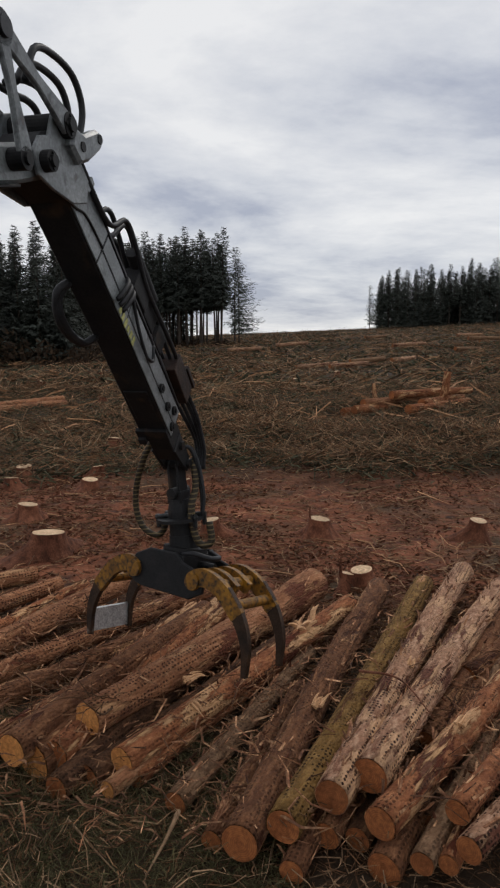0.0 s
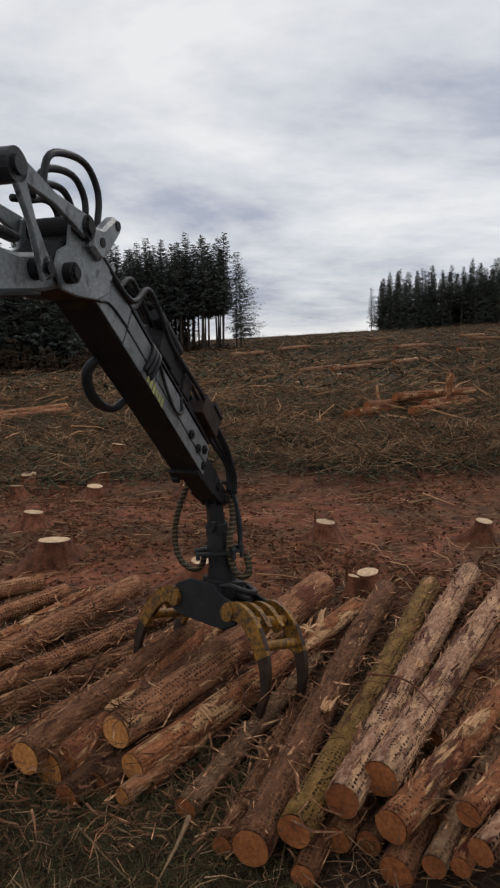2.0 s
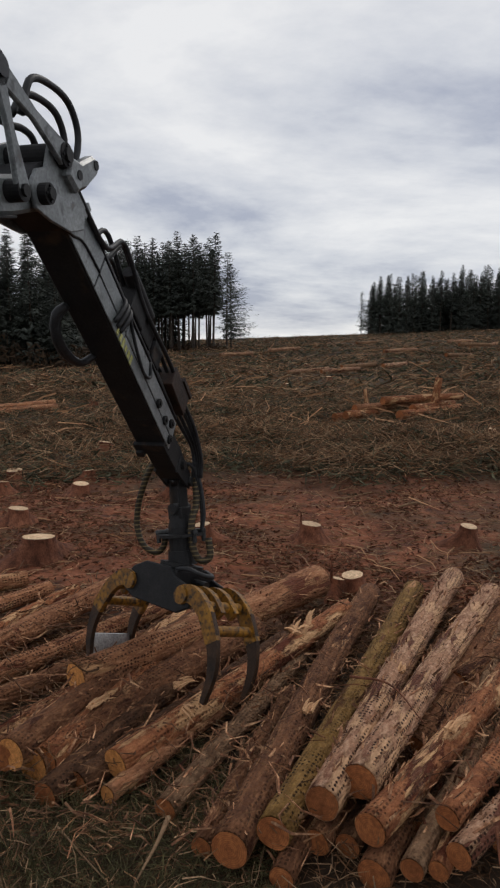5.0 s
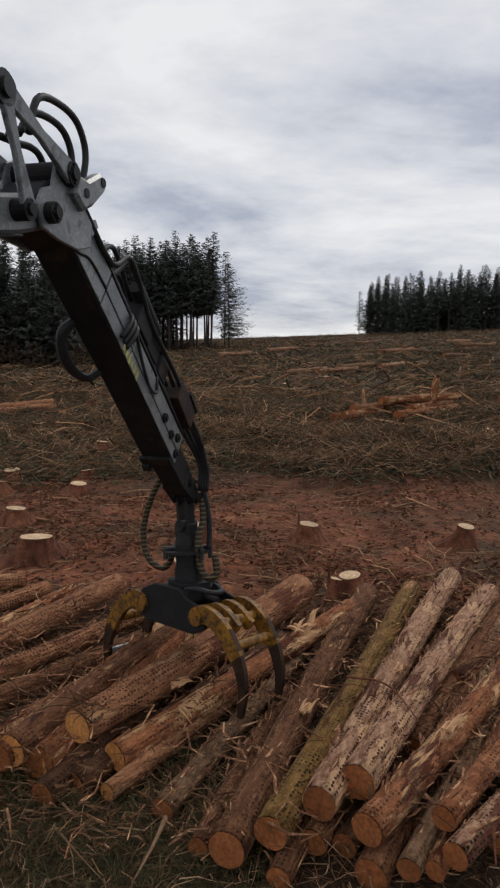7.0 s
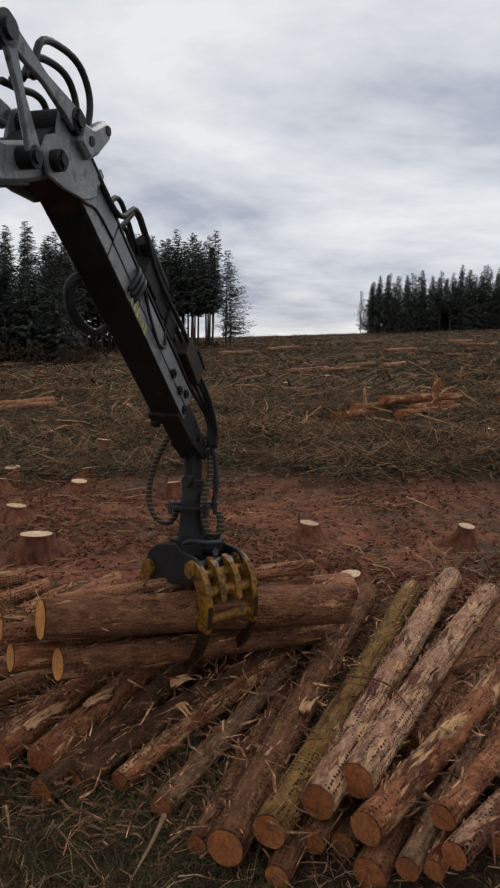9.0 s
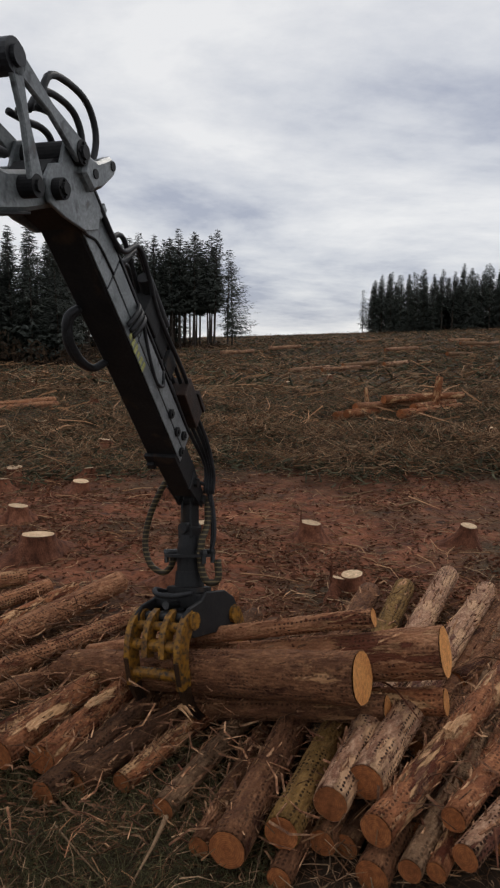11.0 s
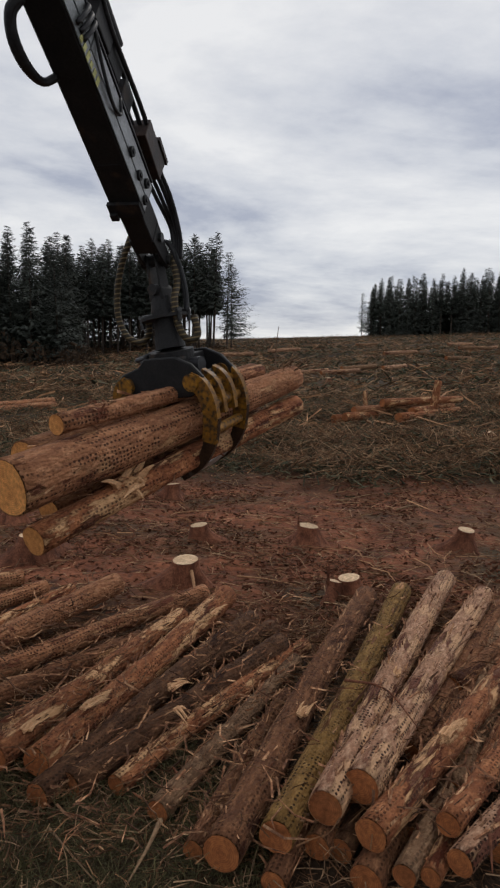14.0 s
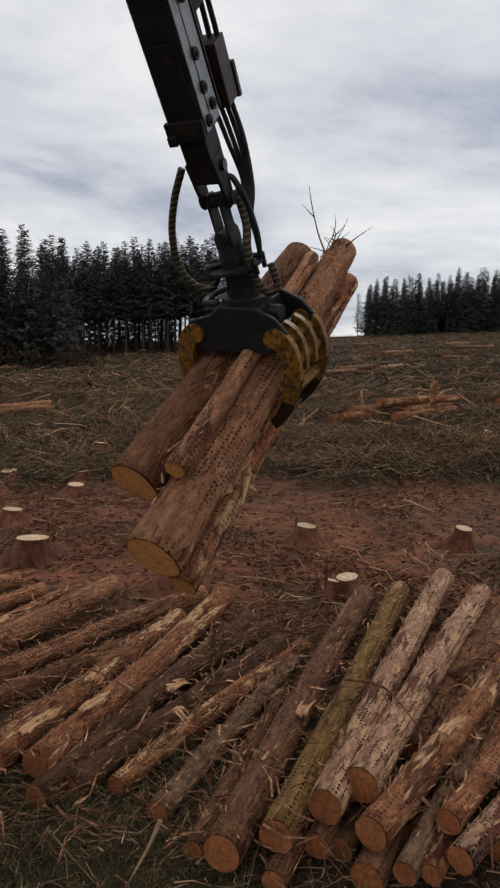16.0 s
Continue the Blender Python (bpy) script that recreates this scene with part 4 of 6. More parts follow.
def plant_trees():
    rnd = random.Random(5)
    full = [spruce("spruce_tree", 11.5 + 0.8 * k, 0.04, 2.9 - 0.25 * k, 40 + k, "dark green spruce in a dense stand") for k in range(3)]
    edge = [spruce("spruce_tree", 13.5, 0.38, 2.2, 50 + k, "tall spruce with a bare lower trunk at the stand edge", 1.1) for k in range(3)]
    side = [spruce("spruce_tree", 13.0, 0.16, 1.7, 60 + k, "stand-edge spruce with drooping branches on its open side", 0.5, 1.7) for k in range(2)]
    used = set()

    def put(pool, x, y, s):
        t = next((q for q in pool if q not in used), None) or rnd.choice(pool)
        m = pose(x, y, height(x, y) - 0.1, rnd.uniform(-1.5, 1.5), rnd.uniform(-1.5, 1.5), 0 if pool is side else rnd.uniform(0, 360))
        if t in used:
            c = copy_thing(t, m @ Matrix.Scale(1, 4))
            c.scale = (s, s, s)
        else:
            used.add(t)
            t.matrix_basis = m
            t.scale = (s, s, s)

    for row, y in enumerate((57, 59.5, 62, 65, 68, 72, 76)):
        x = -46 + row * 0.8
        while x < -13.5 - row * 0.9:
            put(full, x + rnd.uniform(-0.5, 0.5), y + rnd.uniform(-1, 1), rnd.uniform(0.66, 1.0) + 0.015 * row)
            x += rnd.uniform(1.5, 2.4)
    for row, y in enumerate((85, 87.5, 90, 93, 96)):
        x = -24 + row * 0.5
        while x < -2.9 - row * 0.1:
            put(edge, x + rnd.uniform(-0.3, 0.3), y + rnd.uniform(-0.8, 0.8), rnd.uniform(0.90, 1.12))
            x += rnd.uniform(1.3, 2.1)
    x = -26
    while x < -8.5:
        put(full, x, 99 + rnd.uniform(-1, 1), rnd.uniform(0.95, 1.1))
        x += rnd.uniform(1.3, 1.9)
    put(side, -1.9, 86, 0.92)
    put(side, -1.4, 90, 0.86)
    for row, y in enumerate((147, 150.5, 154, 158)):
        x = 27.5 + row * 0.8
        while x < 86:
            s = 0.92 + 0.12 * ease(27, 60, x) + rnd.uniform(-0.07, 0.07)
            put(edge if rnd.random() < 0.25 else full, x, y + rnd.uniform(-1, 1), s)
            x += rnd.uniform(1.4, 2.2)
    put(side, 25.6, 148, 0.72)
    # brown scrub along the foot of the stands
    verts, faces = [], []
    for _ in range(9000):
        if rnd.random() < 0.75:
            x, y = rnd.uniform(-46, -12.5), rnd.uniform(53.5, 60)
            top = 2.6
        else:
            x, y = rnd.uniform(-24, -3), rnd.uniform(83, 92)
            top = 1.2
        z = height(x, y) + rnd.uniform(0, 1) ** 1.6 * top * (0.6 + 0.6 * noise.noise((x * 0.5, y * 0.5, 0)))
        d = Vector((rnd.gauss(0, 1), rnd.gauss(0, 1), rnd.gauss(0.3, 0.8))).normalized()
        s = d.orthogonal().normalized()
        l, w, b = rnd.uniform(0.25, 0.7), rnd.uniform(0.04, 0.12), len(verts)
        p = Vector((x, y, z))
        verts.extend((p - s * w, p + s * w, p + d * l + s * w * 0.3, p + d * l - s * w * 0.3))
        faces.append((b, b + 1, b + 2, b + 3))
    mesh_thing("undergrowth", verts, faces, M["scrub"], "dark brown scrub along the foot of the spruces", "undergrowth", "stuff")


plant_trees()


# ---- crane: boom, dipper, rotator and grapple ----
def build_boom():
    """Inner boom; its own x runs forward to the elbow pin at the origin."""
    boom = thing("crane_boom", "worn grey steel crane boom with a link cylinder", "crane boom")
    bm = bmesh.new()
    plate(bm, [(-3.57, -0.26), (-0.70, -0.255), (-0.24, -0.15), (0.0, -0.075), (0.05, 0.0), (0.0, 0.06), (-0.20, 0.05), (-0.38, 0.0), (-0.70, -0.02), (-3.57, 0.10)], -0.12, 0.11, 0.02)
    part("boom_beam", bm, M["grey_paint"], boom)
    bm = bmesh.new()
    plate(bm, [(-3.5, -0.275), (-0.71, -0.27), (-0.22, -0.16), (-0.22, -0.145), (-0.71, -0.25), (-3.5, -0.25)], -0.13, 0.12, 0.004)
    part("bottom_flange", bm, M["black"], boom)
    bm = bmesh.new()
    cyl(bm, (-0.27, -0.20, -0.047), (-0.27, 0.17, -0.047), 0.052)
    cyl(bm, (-0.27, -0.215, -0.047), (-0.27, -0.19, -0.047), 0.030, sides=8)
    part("link_pin", bm, M["black"], boom, "greasy black pivot pin")
    bm = bmesh.new()
    cyl(bm, (-2.6, 0, 0.26), (-1.05, 0, 0.36), 0.085)
    cyl(bm, (-2.7, -0.09, 0.25), (-2.7, 0.09, 0.25), 0.12)
    part("link_cylinder", bm, M["dark_paint"], boom, "dark hydraulic cylinder")
    bm = bmesh.new()
    cyl(bm, (-1.05, 0, 0.36), (-0.47, 0, 0.40), 0.055)
    part("cylinder_rod", bm, M["pin"], boom, "bright steel cylinder rod")
    for y in (-0.13, -0.10, 0.02):
        bm = bmesh.new()
        tube(bm, [(-3.4, y, 0.16), (-1.6, y, 0.12 + 0.04 * (y > 0)), (-0.8, y, 0.06), (-0.40, y * 0.9, 0.06)], 0.022)
        part("boom_hose", bm, M["rubber"], boom, "black hydraulic hose", True)
    return boom


def build_dipper():
    """Outer boom; its own x runs from the elbow pin to the tip, z is its upper side."""
    d = thing("crane_dipper", "grimy black and grey steel crane dipper arm with hoses", "crane arm")
    bm = bmesh.new()
    plate(bm, [(-0.06, -0.10), (0.10, -0.03), (0.26, 0.045), (1.3, -0.012), (2.33, -0.088), (2.35, 0.19), (1.2, 0.245), (0.5, 0.29), (0.22, 0.30), (-0.02, 0.26), (-0.10, 0.12), (-0.12, -0.02)], -0.125, 0.115, 0.012)
    part("main_beam", bm, M["black"], d)
    bm = bmesh.new()
    plate(bm, [(0.10, -0.015), (0.28, 0.052), (0.66, 0.033), (0.66, 0.272), (0.5, 0.282), (0.10, 0.27)], -0.134, -0.1255, 0.003)
    part("side_panel", bm, M["grey_paint"], d, "worn grey side panel")
    bm = bmesh.new()
    plate(bm, [(0.675, 0.030), (1.16, 0.003), (1.16, 0.105), (0.675, 0.135)], -0.133, -0.1255, 0.003)
    part("side_panel", bm, M["grey_paint"], d, "worn grey side panel")
    bm = bmesh.new()
    plate(bm, [(0.675, 0.148), (1.16, 0.118), (1.16, 0.238), (0.675, 0.265)], -0.133, -0.1255, 0.003)
    part("side_panel", bm, M["grey_paint"], d, "worn grey side panel")
    bm = bmesh.new()
    plate(bm, [(1.175, 0.002), (2.30, -0.078), (2.31, 0.012), (1.175, 0.098)], -0.132, -0.1255, 0.003)
    part("side_panel", bm, M["mid_paint"], d, "scraped dark grey side panel")
    bm = bmesh.new()
    plate(bm, [(1.175, 0.112), (2.31, 0.026), (2.32, 0.175), (1.175, 0.232)], -0.131, -0.1255, 0.003)
    part("side_panel", bm, M["mid_paint"], d, "scraped dark grey side panel")
    # weld-on strip along the lower edge and a raised lip on the upper one
    bm = bmesh.new()
    tube(bm, [(0.08, -0.136, -0.02), (0.30, -0.138, 0.06), (0.42, -0.138, 0.13), (0.66, -0.138, 0.145)], 0.008, 6, 16)
    part("weld_strip", bm, M["black"], d)
    bm = bmesh.new()
    plate(bm, [(0.30, 0.292), (0.52, 0.29), (1.2, 0.247), (2.3, 0.195), (2.3, 0.212), (1.2, 0.266), (0.52, 0.31), (0.34, 0.312)], -0.136, -0.112, 0.003)
    part("upper_lip", bm, M["dark_paint"], d)
    bm = bmesh.new()
    box(bm, (0.33, -0.14, 0.28), (0.05, 0.03, 0.10), (0, 8, 0), 0.006)
    part("stop_block", bm, M["grey_paint"], d)
    bm = bmesh.new()
    box(bm, (2.26, 0.0, -0.095), (0.12, 0.25, 0.035), (0, 4, 0), 0.004)
    box(bm, (2.30, 0.09, -0.115), (0.06, 0.06, 0.05), (0, 4, 0), 0.006)
    part("wear_pad", bm, M["black"], d)
    for k in range(6):
        bm = bmesh.new()
        box(bm, (1.06 + 0.052 * k, -0.1355, 0.036 - 0.004 * k), (0.030, 0.004, 0.044 + 0.012 * (k % 3)), (0, 4, 0), 0)
        part("lettering_bar", bm, M["mark"], d, "faded yellow lettering bar")
    for x, z in ((1.90, 0.075), (2.08, 0.045), (2.21, 0.10), (2.25, -0.02)):
        bm = bmesh.new()
        cyl(bm, (x, -0.150, z), (x, -0.10, z), 0.036, sides=14)
        cyl(bm, (x, -0.160, z), (x, -0.146, z), 0.018, sides=6)
        part("bolt_boss", bm, M["black"], d)
    # elbow cheeks, lug and pins
    for y in (-0.160, 0.125):
        bm = bmesh.new()
        plate(bm, [(-0.13, -0.08), (-0.03, -0.13), (0.10, -0.07), (0.27, 0.04), (0.36, 0.16), (0.30, 0.27), (0.18, 0.31), (0.03, 0.35), (-0.09, 0.33), (-0.14, 0.24), (-0.09, 0.10), (-0.14, 0.02)], y, y + 0.022, 0.005)
        part("elbow_cheek", bm, M["grey_paint"], d, "worn grey elbow cheek plate")
    bm = bmesh.new()
    plate(bm, [(-0.02, 0.29), (0.03, 0.19), (0.15, 0.20), (0.20, 0.30), (0.242, 0.465), (0.225, 0.51), (0.185, 0.527), (0.148, 0.51), (0.08, 0.36)], -0.205, -0.125, 0.018)
    part("lug", bm, M["grey_paint"], d, "grey bracket lug with two holes")
    for x, z in ((0.10, 0.28), (0.188, 0.478)):
        bm = bmesh.new()
        cyl(bm, (x, -0.211, z), (x, -0.12, z), 0.026, sides=16)
        part("lug_hole", bm, M["black"], d)
    for x, z, r in ((-0.037, -0.036, 0.052), (-0.04, 0.255, 0.062)):
        bm = bmesh.new()
        cyl(bm, (x, -0.205, z), (x, 0.17, z), r, sides=20)
        cyl(bm, (x, -0.222, z), (x, -0.19, z), r * 0.6, sides=8)
        for k in range(4):
            a = math.pi * (k / 2 + 0.25)
            cyl(bm, (x + r * 0.72 * math.cos(a), -0.213, z + r * 0.72 * math.sin(a)), (x + r * 0.72 * math.cos(a), -0.2, z + r * 0.72 * math.sin(a)), r * 0.16, sides=6)
        part("elbow_pin", bm, M["black"], d, "greasy black pivot pin")
    # link arms up to the cylinder knuckle
    for a, b, w in (((-0.19, -0.19), (-0.613, 0.061), 0.030), ((-0.05, 0.25), (-0.60, 0.07), 0.036)):
        for y in (-0.200, 0.150):
            bm = bmesh.new()
            p, q = Vector((a[0], 0, a[1])), Vector((b[0], 0, b[1]))
            n = (q - p).cross(Vector((0, 1, 0))).normalized() * w
            o = [p + n * 1.7, p - n * 1.7, (p + q) / 2 - n * 0.8, q - n * 1.5, q + n * 1.5, (p + q) / 2 + n * 0.8]
            plate(bm, [(v.x, v.z) for v in o], y, y + 0.03, 0.006)
            part("link_arm", bm, M["grey_paint"], d, "grey steel link arm")
    bm = bmesh.new()
    cyl(bm, (-0.613, -0.2, 0.061), (-0.613, 0.18, 0.061), 0.075)
    cyl(bm, (-0.613, -0.222, 0.061), (-0.613, 0.2, 0.061), 0.045)
    part("knuckle", bm, M["dark_paint"], d)
    # looped hoses over the elbow
    for k in range(4):
        y, g = -0.09 + 0.055 * k, 1.0 - 0.17 * k
        bm = bmesh.new()
        tube(bm, [(-0.30, y, 0.22), (-0.33 * g - 0.02, y, 0.24 + 0.18 * g), (-0.22 * g, y, 0.24 + 0.34 * g), (-0.06 * g, y, 0.24 + 0.43 * g), (0.09 * g, y, 0.24 + 0.39 * g), (0.16 * g, y, 0.24 + 0.24 * g), (0.15 * g + 0.02, y, 0.25)], 0.019, 10, 28)
        part("elbow_hose", bm, M["rubber"], d, "black looped hydraulic hose", True)
    # hoses, fittings and valve block along the upper side
    for k, (y, z, x0) in enumerate(((-0.15, 0.40, 0.72), (-0.10, 0.46, 0.80), (-0.04, 0.44, 0.66), (0.02, 0.45, 0.9))):
        bm = bmesh.new()
        tube(bm, [(0.15, y, 0.28), (x0 - 0.12, y, 0.295), (x0 + 0.03, y, z + 0.10), (x0 + 0.22, y, z + 0.10), (x0 + 0.55, y, z + 0.02), (1.9, y, 0.43), (2.3, y * 0.8, 0.42), (2.6, y * 0.7 - 0.06, 0.34), (2.86, y * 0.5 - 0.12, 0.19 + 0.02 * k), (2.98, y * 0.4 - 0.13, 0.05)], 0.017, 9, 44)
        part("arm_hose", bm, M["rubber"], d, "black hydraulic hose", True)
    bm = bmesh.new()
    box(bm, (1.22, -0.07, 0.39), (0.24, 0.15, 0.22))
    box(bm, (1.45, -0.07, 0.37), (0.20, 0.12, 0.18))
    box(bm, (1.70, -0.07, 0.36), (0.16, 0.10, 0.16))
    cyl(bm, (1.00, -0.11, 0.50), (1.42, -0.11, 0.48), 0.05)
    part("valve_block", bm, M["black"], d)
    bm = bmesh.new()
    box(bm, (2.16, -0.09, 0.37), (0.38, 0.16, 0.18), (0, 5, 0), 0.01)
    box(bm, (2.27, -0.11, 0.48), (0.22, 0.14, 0.04), (0, 5, 0), 0.005)
    part("hose_guard", bm, M["dark_rust"], d, "dark rust-brown hose guard plate")
    bm = bmesh.new()
    cyl(bm, (0.75, -0.06, 0.335), (2.25, -0.06, 0.275), 0.042)
    part("extension_cylinder", bm, M["dark_paint"], d)
    for x in (0.98, 1.03, 1.08):
        bm = bmesh.new()
        tube(bm, [(x, -0.138, 0.05), (x + 0.01, -0.16, 0.14), (x + 0.03, -0.15, 0.24), (x + 0.06, -0.06, 0.33)], 0.016, 8, 12)
        part("cross_hose", bm, M["rubber"], d, "", True)
    bm = bmesh.new()
    tube(bm, [(1.12, -0.137, 0.24), (1.3, -0.15, 0.12), (1.52, -0.15, 0.06), (1.64, -0.145, 0.12), (1.60, -0.13, 0.22)], 0.012, 8, 20)
    part("cross_hose", bm, M["rubber"], d, "", True)
    # hose loop hanging on the under side
    for k in range(2):
        bm = bmesh.new()
        tube(bm, [(0.80, 0.10, 0.02), (0.80 + 0.03 * k, 0.15, -0.06), (0.92, 0.18 - 0.02 * k, -0.13), (1.08, 0.18 - 0.02 * k, -0.14), (1.22, 0.15, -0.09), (1.26, 0.10, 0.0)], 0.026, 9, 22)
        part("under_hose", bm, M["rubber"], d, "black hose loop", True)
    # telescopic extension with the tip bracket
    bm = bmesh.new()
    plate(bm, [(1.9, -0.06), (2.60, -0.085), (2.78, -0.07), (2.78, 0.09), (2.60, 0.13), (1.9, 0.15)], -0.095, 0.085, 0.008)
    ext = part("extension_beam", bm, M["black"], d, "black telescopic extension")
    for y in (-0.105, 0.075):
        bm = bmesh.new()
        plate(bm, [(2.62, -0.09), (2.86, -0.07), (2.99, -0.045), (3.0, 0.03), (2.92, 0.07), (2.62, 0.10)], y, y + 0.024, 0.006)
        part("tip_bracket", bm, M["black"], ext)
    for x, z, r in ((2.942, 0.0, 0.042), (2.70, 0.02, 0.038)):
        bm = bmesh.new()
        cyl(bm, (x, -0.13, z), (x, 0.12, z), r, sides=16)
        part("tip_pin", bm, M["pin"], ext, "greasy steel pin")
    return d, ext


def build_rotator():
    """Hangs from the dipper tip at the origin; its own z points up."""
    r = thing("grapple_rotator", "black oily hydraulic rotator hanging from the crane tip", "rotator")
    bm = bmesh.new()
    cyl(bm, (0, -0.11, 0), (0, 0.11, 0), 0.05)
    for y in (-0.055, 0.035):
        plate(bm, [(-0.055, 0.05), (0.055, 0.05), (0.06, -0.22), (0.045, -0.27), (-0.045, -0.27), (-0.06, -0.22)], y, y + 0.022, 0.005)
    part("link", bm, M["black"], r)
    bm = bmesh.new()
    cyl(bm, (-0.11, 0, -0.24), (0.11, 0, -0.24), 0.045)
    box(bm, (0, 0, -0.28), (0.15, 0.14, 0.10))
    part("cross_pin", bm, M["black"], r)
    bm = bmesh.new()
    cyl(bm, (0, 0, -0.30), (0, 0, -0.40), 0.085, 0.105, 24)
    cyl(bm, (0, 0, -0.40), (0, 0, -0.60), 0.105, None, 24)
    cyl(bm, (0, 0, -0.60), (0, 0, -0.72), 0.115, 0.125, 24)
    part("rotator_body", bm, M["black"], r)
    bm = bmesh.new()
    cyl(bm, (0, 0, -0.455), (0, 0, -0.48), 0.2, None, 28)
    part("swivel_flange", bm, M["black"], r)
    for a in (70, 110, 250, 290):
        bm = bmesh.new()
        c, s = math.cos(radians(a)), math.sin(radians(a))
        cyl(bm, (0.1 * c, 0.1 * s, -0.44), (0.22 * c, 0.22 * s, -0.44), 0.022, sides=10)
        cyl(bm, (0.2 * c, 0.2 * s, -0.42), (0.2 * c, 0.2 * s, -0.53), 0.02, sides=8)
        part("hose_fitting", bm, M["pin"], r)
    bm = bmesh.new()
    tube(bm, [(0.0, 0.19, 0.24), (-0.02, 0.31, 0.06), (-0.02, 0.42, -0.16), (-0.02, 0.46, -0.38), (-0.02, 0.40, -0.55), (0, 0.28, -0.62), (0, 0.19, -0.56), (0, 0.17, -0.46)], 0.027, 10, 34)
    part("wrapped_hose", bm, M["sleeve"], r, "hose in a dirty yellow-black spiral sleeve", True)
    bm = bmesh.new()
    tube(bm, [(0.1, -0.11, 0.02), (0.06, -0.14, -0.2), (-0.04, -0.15, -0.35), (-0.05, -0.15, -0.55), (-0.03, -0.20, -0.68), (0.02, -0.27, -0.66), (0.03, -0.26, -0.5)], 0.03, 10, 30)
    part("wrapped_hose", bm, M["sleeve"], r, "hose in a dirty yellow-black spiral sleeve", True)
    for k in range(2):
        bm = bmesh.new()
        tube(bm, [(0.0, -0.10, 0.14), (0.06 + 0.02 * k, -0.13, 0.10), (0.10, -0.15 - 0.02 * k, -0.08), (0.09, -0.17 - 0.02 * k, -0.30), (0.05, -0.18, -0.46)], 0.016, 8, 18)
        part("drop_hose", bm, M["rubber"], r, "black hydraulic hose", True)
    return r


def tine(bm, pts, w0, w1, y, t, sign):
    """A curved tine cut from plate: a centre line in x and z with a width that tapers."""
    line = spline([(p[0] * sign, 0, p[1]) for p in pts], 18)
    left, right = [], []
    for i, p in enumerate(line):
        d = (line[min(i + 1, 17)] - line[max(i - 1, 0)]).normalized()
        n = Vector((-d.z, 0, d.x))
        w = w0 + (w1 - w0) * (i / 17)
        left.append(p + n * w)
        right.append(p - n * w)
    plate(bm, [(v.x, v.z) for v in left + right[::-1]], y - t / 2, y + t / 2, 0)


def build_jaw(g, name, sign):
    """A jaw of two long outer ribs that run out into bare tines, two short inner ribs and cross tubes; sign is its side."""
    jaw = thing(name, "", "")
    jaw.parent = g
    curve = [(0, 0), (0.09, 0.015), (0.20, -0.035), (0.31, -0.16), (0.40, -0.37), (0.41, -0.61), (0.33, -0.84)]
    for y in (-0.25, -0.085, 0.085, 0.25):
        bm = bmesh.new()
        tine(bm, curve[:5] if abs(y) > 0.2 else curve[:4], 0.080, 0.066 if abs(y) > 0.2 else 0.05, y, 0.055, sign)
        part("jaw_rib", bm, M["yellow"], jaw, "worn yellow jaw rib")
    for y in (-0.25, 0.25):
        bm = bmesh.new()
        tine(bm, curve[3:], 0.078, 0.022, y, 0.045, sign)
        part("jaw_tine", bm, M["rust"], jaw, "dark worn steel tine")
        bm = bmesh.new()
        cyl(bm, (0.02 * sign, y - 0.045, 0.0), (0.02 * sign, y + 0.045, 0.0), 0.075, sides=18)
        part("hinge_boss", bm, M["yellow"], jaw, "worn yellow hinge boss")
    for x, z, r in ((0.11, 0.0, 0.04), (0.24, -0.09, 0.05), (0.365, -0.28, 0.045)):
        bm = bmesh.new()
        cyl(bm, (x * sign, -0.27, z), (x * sign, 0.27, z), r, sides=14)
        part("cross_tube", bm, M["yellow"], jaw, "yellow cross tube")
    return jaw


